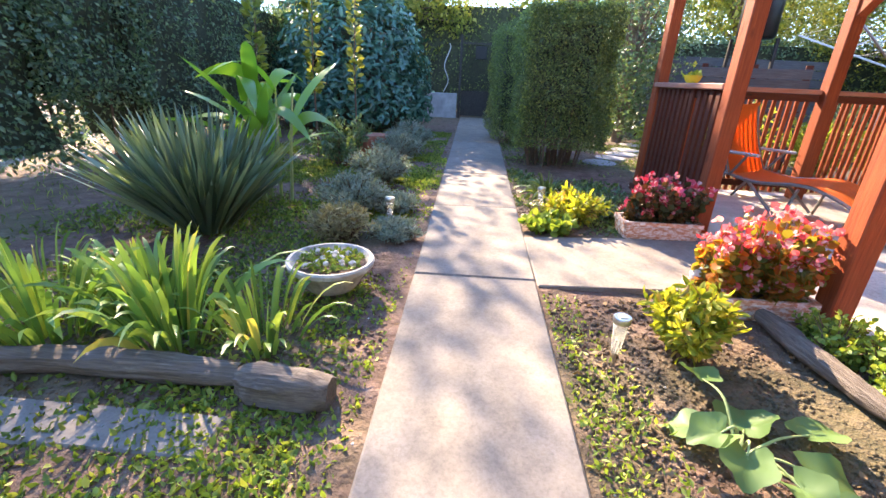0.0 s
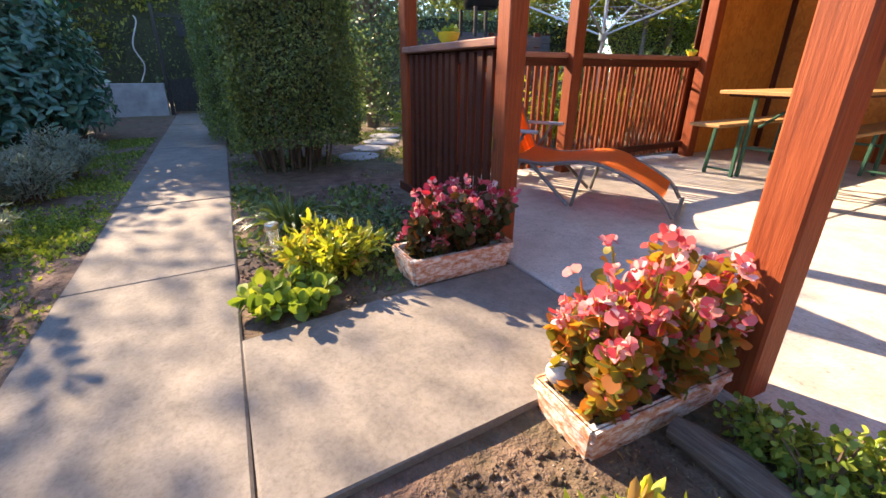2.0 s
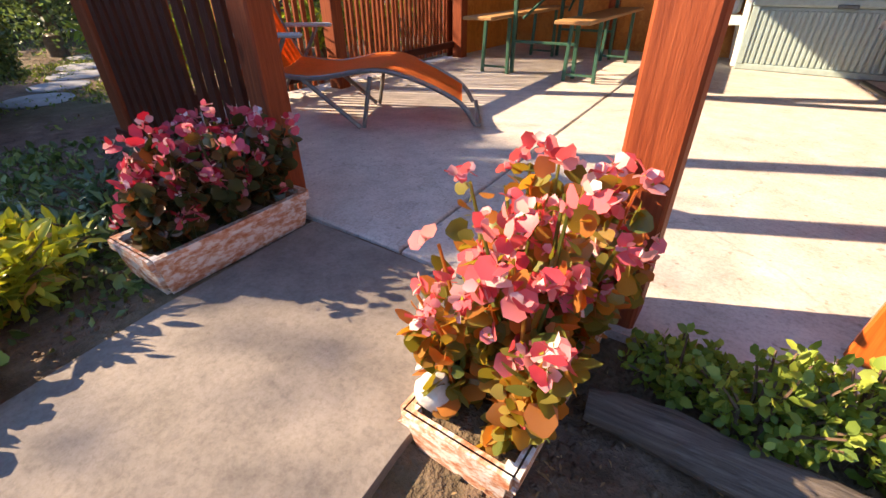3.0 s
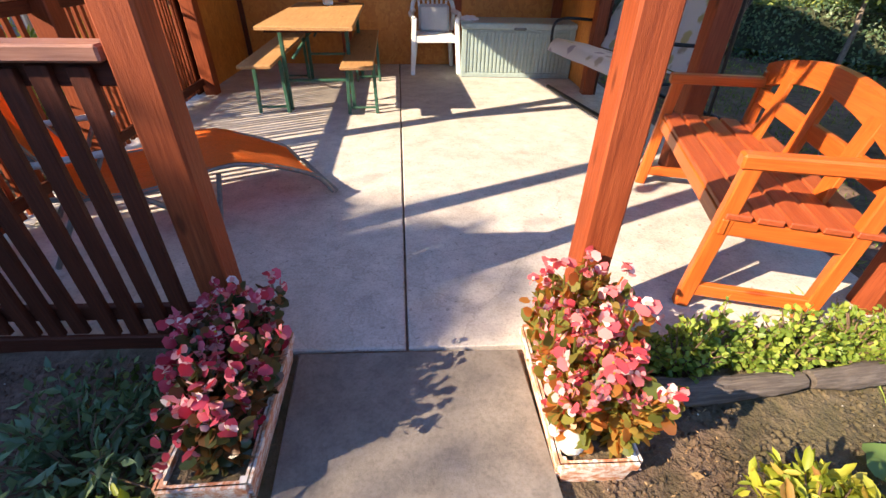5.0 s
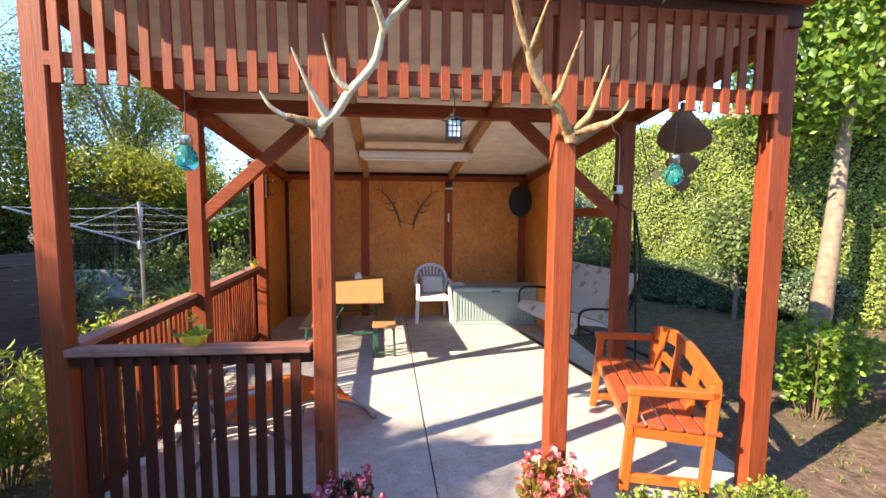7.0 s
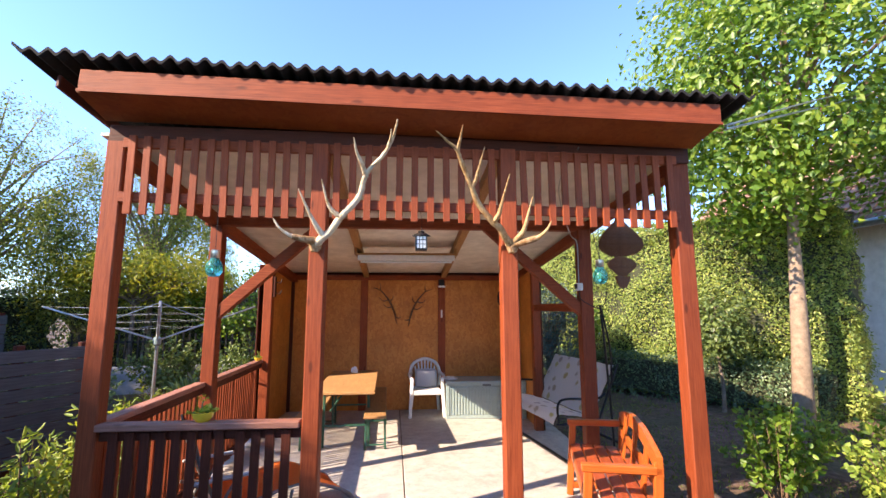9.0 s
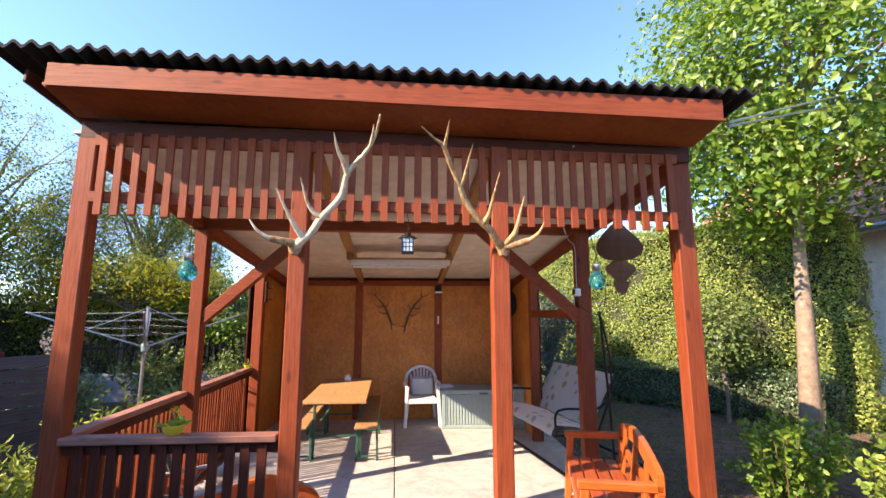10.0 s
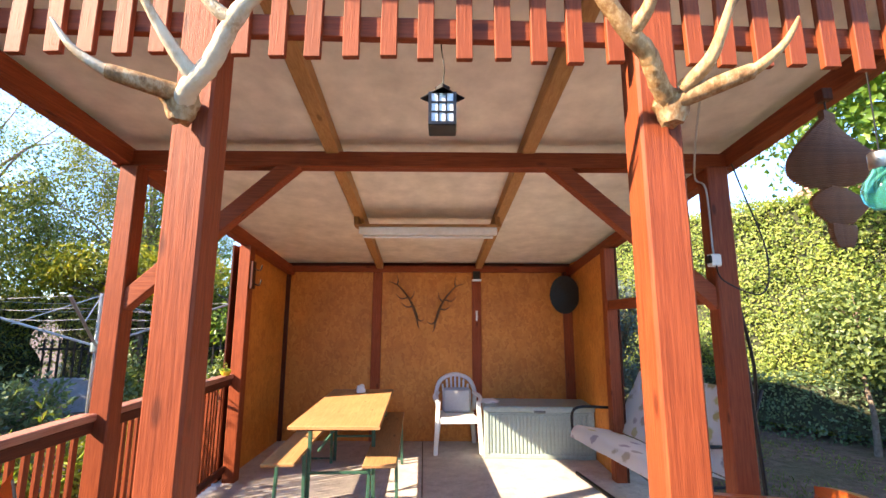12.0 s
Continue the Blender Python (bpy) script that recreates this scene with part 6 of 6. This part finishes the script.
cover("ground_weeds", "low green weeds growing over the beds", on_ground(80000, -6, 3.2, -4.6, -2.15), 0.036, 0.5, grass_leaf, 0.7)
cover("ground_weeds", "low green weeds growing between hedge and terrace", on_ground(20000, -5.5, 0.3, -1.3, 1.5), 0.036, 0.5, box_leaf, 0.7)
cover("ground_weeds", "dark green creeping leaves between hedge and slab", on_ground(5200, -2.4, -0.12, -1.27, -0.02), 0.045, 0.6, box_leaf, 0.6, OVAL)
cover("ground_weeds", "low tufts in the bare bed by the path", on_ground(900, 1.3, 3.2, -1.3, -1.0), 0.03, 0.4, mint_leaf, 0.8)
def crumbs(name, label, mat, n, x0, x1, y0, y1, lo, hi, z=-0.022):
    """Clods or small stones strewn over the soil, as one mesh."""
    P = on_ground(n, x0, x1, y0, y1, False)
    base = np.array([(1, 0, 0), (-1, 0, 0), (0, 1, 0), (0, -1, 0), (0, 0, 1), (0, 0, -1)], dtype=float)
    tri = np.array([(0, 2, 4), (2, 1, 4), (1, 3, 4), (3, 0, 4), (2, 0, 5), (1, 2, 5), (3, 1, 5), (0, 3, 5)])
    k = len(P)
    size = lo + (hi - lo) * rng.uniform(0, 1, k) ** 4
    bedz = -0.027 / (1 + np.exp(-(P[:, 0] - 0.9) * 14)) / (1 + np.exp((P[:, 0] - 2.6) * 8)) / (1 + np.exp(-(P[:, 1] + 1.2) * 30)) / (1 + np.exp((P[:, 1] + 0.1) * 14))
    P[:, 2] = z + bedz
    a_ = rng.uniform(0, 6.28, k)
    V = base[None] * rng.uniform(0.6, 1.3, (k, 6, 1)) * size[:, None, None] * [1, 1, 0.7]
    x = V[..., 0] * np.cos(a_)[:, None] - V[..., 1] * np.sin(a_)[:, None]
    y = V[..., 0] * np.sin(a_)[:, None] + V[..., 1] * np.cos(a_)[:, None]
    V = np.stack([x, y, V[..., 2]], -1) + P[:, None]
    ob = part(name, raw_mesh(name, V.reshape(-1, 3), (tri[None] + (np.arange(k) * 6)[:, None, None]).reshape(-1, 3), mat), None)
    return tagged(ob, label, "ground cover", kind="stuff")


crumbs("soil_clods", "loose brown clods on the bare herb bed", soil_mat, 11000, 0.95, 3.0, -1.27, -0.1, 0.002, 0.019)
crumbs("soil_clods", "loose brown clods beside the path", soil_mat, 13000, -1.5, 3.4, -3.3, -2.03, 0.002, 0.018)
crumbs("soil_clods", "loose brown clods between hedge and slab", soil_mat, 5000, -2.0, 0.0, -1.3, 0.0, 0.004, 0.018)
crumbs("small_stones", "small pale stones strewn on the soil", stone_white, 700, -2, 3.2, -3.2, -0.1, 0.003, 0.010)
cover("ground_weeds", "fresh green weeds along the path edge", on_ground(17000, -3.0, 3.3, -2.7, -2.02), 0.024, 0.6, mint_leaf, 0.8, OVAL)
cover("ground_weeds", "fresh green weeds along the path edge", on_ground(900, 0.98, 3.2, -1.3, -1.12), 0.018, 0.6, mint_leaf, 0.8, OVAL)
cover("plant_litter", "fine dry plant litter on the bare beds", on_ground(14000, -2, 3.2, -3.4, -0.1), 0.014, 0.4, litter_leaf, 0.1)
cover("fallen_leaves", "scattered dry fallen leaves on the soil", on_ground(4200, -6, 3.6, -4.5, 1.0), 0.035, 0.6, litter_leaf, 0.1)
cover("lawn_grass", "thin mown grass around the pavilion", on_ground(42000, 2.6, 9, -1.5, 9), 0.05, 0.12, grass_leaf, 1.6)
cover("lawn_grass", "thin mown grass beside the pavilion", on_ground(26000, -9, -2.0, 1.0, 9), 0.05, 0.12, grass_leaf, 1.6)
cover("lawn_grass", "sunlit grass beyond the boundary hedge", on_ground(14000, -6, 4, -9.5, -4.0), 0.06, 0.12, grass_leaf, 1.6)

# shrubs outside the railing and beyond the terrace corner
for x, y, r, h in ((-2.45, 0.6, 0.42, 0.85), (-2.5, 1.5, 0.45, 1.0), (-2.6, 2.5, 0.45, 0.95), (-2.75, 3.4, 0.4, 0.8)):
    bush("goldenrod", "tall leafy yellow-green perennial outside the railing", "plant", (x, y, -0.03), r, h, mint_leaf if x > -2.7 else yellow_leaf, 1100, 0.085, 0.28, 0.7, OVAL, 30, "perennials beside the railing")
for x, y, r, h, lf in ((3.8, 1.1, 0.42, 0.9, tree_leaf), (4.5, 0.65, 0.5, 0.75, mint_leaf), (5.4, 1.0, 0.7, 0.9, tree_leaf), (6.6, 1.9, 0.7, 1.1, privet), (4.5, 1.7, 0.5, 0.8, mint_leaf)):
    bush("garden_shrub", "loose leafy green shrub beside the lawn", "shrub", (x, y, -0.03), r, h, lf, 1250, 0.062, 0.62, 0.5, OVAL, 26, "shrubs by the lawn")
bush("garden_shrub", "dark leafy shrubs beyond the clothes dryer", "shrub", (-5.2, 4.6, -0.03), 0.8, 1.0, dark_hedge, 2400, 0.08, 0.5, 0.6, OVAL, 40)
bush("garden_shrub", "dark leafy shrubs beyond the clothes dryer", "shrub", (-4.6, 6.4, -0.03), 0.9, 1.2, box_leaf, 2400, 0.08, 0.5, 0.6, OVAL, 40)
bush("garden_shrub", "dark leafy shrubs beyond the clothes dryer", "shrub", (-2.9, 6.6, -0.03), 0.8, 1.25, box_leaf, 2400, 0.08, 0.5, 0.6, OVAL, 40)
clump("yucca", "dark yucca by the garden wall", "yucca", (-3.7, 5.5, 0), 120, 0.75, 0.04, dark_hedge, 0.4, 0.1)

# ---- fences, gate, neighbours ----
gate = thing("garden_gate", "dark iron garden gate with mesh and solid foot panel", "gate", (-9.9, -1.63, 0))
gate.scale = (1.2, 1.2, 1.22)
for y in (-0.46, 0.44):
    part("gate_post", box(-0.03, 0.03, y - 0.03, y + 0.03, -0.05, 1.75, 0.005), dark_iron, gate)
leaf_panel = part("foot_panel", box(-0.01, 0.01, -0.42, 0.40, 0.04, 0.55), dark_iron, gate)
part("frame", box(-0.015, 0.015, -0.42, 0.40, 0.55, 0.59), dark_iron, gate)
part("frame", box(-0.015, 0.015, -0.42, 0.40, 1.56, 1.60), dark_iron, gate)
mesh_b = bmesh.new()
for k in range(15):
    a_ = k / 14
    tube([(0, -0.42 + 0.82 * a_, 0.58), (0, min(0.40, -0.42 + 0.82 * a_ + 0.4), 0.58 + min(1.0, (0.82 - 0.82 * a_) * 2.5))], 0.004, 4, mesh_b)
    tube([(0, -0.42 + 0.82 * a_, 0.58), (0, max(-0.42, -0.42 + 0.82 * a_ - 0.4), 0.58 + min(1.0, 0.82 * a_ * 2.5))], 0.004, 4, mesh_b)
as_stuff(part("wire_weave", mesh_b, dark_iron, leaf_panel))
part("letter_box", box(0.01, 0.09, -0.14, 0.12, 1.25, 1.52, 0.01), black, leaf_panel, "black letter box")
fw = thing("garden_wall", "low grey rendered wall with wire fence beside the gate", "wall", (-9.9, -4.32, 0))
fw.scale = (1.2, 1.22, 1.22)
part("wall", box(-0.08, 0.08, -3.5, 1.70, -0.1, 0.52, 0.01), wall_grey, fw)
fwm = bmesh.new()
for k in range(60):
    tube([(0, -3.5 + k * 0.088, 0.52), (0, -3.5 + k * 0.088, 1.55)], 0.003, 4, fwm)
for z in (0.7, 1.0, 1.3, 1.54):
    tube([(0, -3.5, z), (0, 1.7, z)], 0.004, 4, fwm)
as_stuff(part("wire_mesh", fwm, dark_iron, fw))
hose = thing("garden_hose", "pale hose hanging by the gate", "hose", (-9.75, -2.62, 0))
hose.scale = (1.2, 1.2, 1.22)
part("hose", tube(spline([(0, 0, 0.55), (0, 0.1, 0.8), (0, 0.0, 1.1), (0, 0.12, 1.45), (0, 0.1, 1.55)]), 0.012, 6), cord_white, hose, "", True)


plank_mat = wood("fence_plank", "x", (0.06, 0.06, 0.065), (0.125, 0.125, 0.13), (0.2, 0.2, 0.2), 0.85, 0.6)


def plank_fence(label, a, b, z0, z1, n):
    t = thing("plank_fence", label, "fence", (*a, 0), math.degrees(math.atan2(b[1] - a[1], b[0] - a[0])), "weathered plank fences")
    L = math.hypot(b[0] - a[0], b[1] - a[1])
    h = (z1 - z0) / n
    me = mesh_of(box(0, L, -0.012, 0.012, 0, h - 0.012, 0.003), "plank", plank_mat)
    for k in range(n):
        piece("plank", me, t, pose(0, rng.normal(0, 0.006), z0 + k * h, rng.normal(0, 2), 0, 0))
    for x in (0.05, L / 2, L - 0.05):
        part("post", box(x - 0.04, x + 0.04, 0.014, 0.09, -0.05, z1 + 0.04, 0.005), dark_v, t)


plank_fence("weathered grey plank fence behind the conifer", (-7.3, 1.9), (-7.3, 5.9), 0.1, 1.68, 9)
plank_fence("weathered dark plank screen beside the shrubs", (-4.2, 1.6), (-3.6, 2.8), 0.1, 1.35, 9)

stand = thing("water_tank", "black water tank on a tall dark stand", "water tank", (-5.4, 2.9, 0))
part("tank", lathe([(0.0, 1.85), (0.26, 1.86), (0.29, 1.9), (0.29, 2.7), (0.26, 2.78), (0.0, 2.8)], 20), black, stand, "", True)
for a_ in (0, 1, 2, 3):
    x, y = 0.24 * (1 if a_ % 2 else -1), 0.24 * (1 if a_ > 1 else -1)
    part("leg", beam((x, y, 1.86), (x * 1.1, y * 1.1, -0.04), 0.05, 0.05), dark_iron, stand)

# rotary clothes dryer
dr = thing("rotary_dryer", "grey rotary clothes dryer with stretched lines", "clothes dryer", (-3.2, 3.5, 0))
part("pole", tube([(0, 0, -0.05), (0, 0, 1.9)], 0.022, 10), wire_mat, dr)
part("hub", lathe([(0.03, 1.28), (0.05, 1.3), (0.05, 1.38), (0.03, 1.4)], 12), grey_plastic, dr)
tips = [(1.25 * math.cos(0.5 + k * math.pi / 2), 1.25 * math.sin(0.5 + k * math.pi / 2), 1.82) for k in range(4)]
for tp in tips:
    part("arm", beam((0, 0, 1.35), tp, 0.022, 0.022, 0.003), wire_mat, dr)
    part("stay", tube([(0, 0, 1.88), (tp[0] * 0.55, tp[1] * 0.55, 1.58)], 0.006, 5), wire_mat, dr)
ln = bmesh.new()
for f in np.linspace(0.40, 1.0, 4):
    pts = [(x * f, y * f, 1.35 + (z - 1.35) * f) for x, y, z in tips]
    for k in range(4):
        p_, q_ = Vector(pts[k]), Vector(pts[(k + 1) % 4])
        tube([p_, (p_ + q_) / 2 - Vector((0, 0, 0.02)), q_], 0.0016, 4, ln)
as_stuff(part("line_web", ln, cord_white, dr))

lw = thing("garden_wall", "low grey wall with dark picket railing", "wall", (-3.8, 7.4, 0), 8)
part("wall", box(-3.2, 3.0, -0.1, 0.1, -0.1, 0.55, 0.015), wall_grey, lw)
pk = mesh_of(box(-0.018, 0.018, -0.012, 0.012, 0.55, 1.25, 0.004), "picket", dark_iron)
for k in range(48):
    piece("picket", pk, lw, pose(-3.1 + k * 0.127, 0, 0))
part("rail", box(-3.2, 3.0, 0.012, 0.035, 1.05, 1.09), dark_iron, lw)

for x, y, r in ((-3.35, 0.12, 0.24), (-3.85, 0.42, 0.23), (-4.33, 0.72, 0.25), (-4.85, 0.95, 0.24), (-5.6, 1.32, 0.25)):
    st = thing("stepping_stone", "pale round stepping stone in the grass", "stepping stone", (x, y, -0.035), rng.uniform(0, 360), "stepping stones")
    b = lathe([(0.0, 0.0), (r, 0.0), (r * 1.02, 0.02), (r * 0.97, 0.03), (0.0, 0.033)], 14)
    for v in b.verts:
        v.co.x *= 1 + 0.1 * lump(*v.co, 4)
    part("stone", b, wall_grey, st, "", True)

# neighbouring house behind the tree
house = thing("house", "pale rendered house with a brown tiled roof", "house", (9.2, 1.2, 0))
house_wall = part("wall", box(0.0, 5.0, 0.0, 9.5, -0.1, 3.45), wall_white, house)
rb = bmesh.new()
rv = [rb.verts.new(p) for p in ((-0.5, -0.4, 3.35), (-0.5, 9.9, 3.35), (2.5, 9.9, 6.2), (2.5, -0.4, 6.2), (5.5, -0.4, 3.35), (5.5, 9.9, 3.35))]
rb.faces.new((rv[0], rv[1], rv[2], rv[3]))
rb.faces.new((rv[3], rv[2], rv[5], rv[4]))
rb.faces.new((rv[0], rv[3], rv[4]))
rb.faces.new((rv[1], rv[5], rv[2]))
roof_ob = part("roof", rb, roof_tile, house)
rows = bmesh.new()
for i in range(15):
    f = (i + 0.5) / 15
    x, z = -0.5 + 3.0 * f, 3.35 + 2.85 * f
    for j in range(52):
        y = -0.4 + 10.3 * (j + 0.5) / 52
        box(-0.125, 0.125, -0.085, 0.085, 0.0, 0.03, 0, rows, pose(x + rng.normal(0, 0.01), y, z + 0.01, 0, -38, 0))
as_stuff(part("tile_work", rows, roof_tile, roof_ob))
part("gutter", tube([(-0.55, -0.4, 3.33), (-0.55, 9.9, 3.33)], 0.07, 10), plain("zinc", (0.45, 0.5, 0.55), 0.4, 0.7), roof_ob, "grey zinc gutter", True)
part("downpipe", tube([(-0.08, 0.25, 3.3), (-0.08, 0.25, 0.0)], 0.045, 8), wire_mat, house_wall)

wires = thing("overhead_cable", "two grey cables from the roof corner to the house", "cable")
for dz in (0.0, 0.09):
    part("wire", tube(spline([(2.6, -0.15, 3.06 + dz * 0.3), (5.0, 1.43, 4.07 + dz), (7.5, 2.75, 5.04 + dz), (10.2, 4.2, 6.05 + dz)]), 0.010, 6), wire_mat, wires)
tp_ = thing("clay_pot", "shallow clay pot of green herbs by the path", "pot", (4.0, 0.45, -0.03))
part("pot", lathe([(0.0, 0.0), (0.13, 0.0), (0.17, 0.09), (0.18, 0.10), (0.16, 0.10), (0.0, 0.085)], 20), clay, tp_, "", True)
qa = rng.uniform(0, 6.28, 260)
as_stuff(part("herb_mass", foliage("herb_mass", np.stack([np.cos(qa) * 0.12 * rng.uniform(0, 1, 260), np.sin(qa) * 0.12 * rng.uniform(0, 1, 260), rng.uniform(0.09, 0.2, 260)], -1), np.stack([np.cos(qa), np.sin(qa), np.full(260, 0.6)], -1), 0.055, 0.04, mint_leaf, OVAL, 0.4), None, tp_))
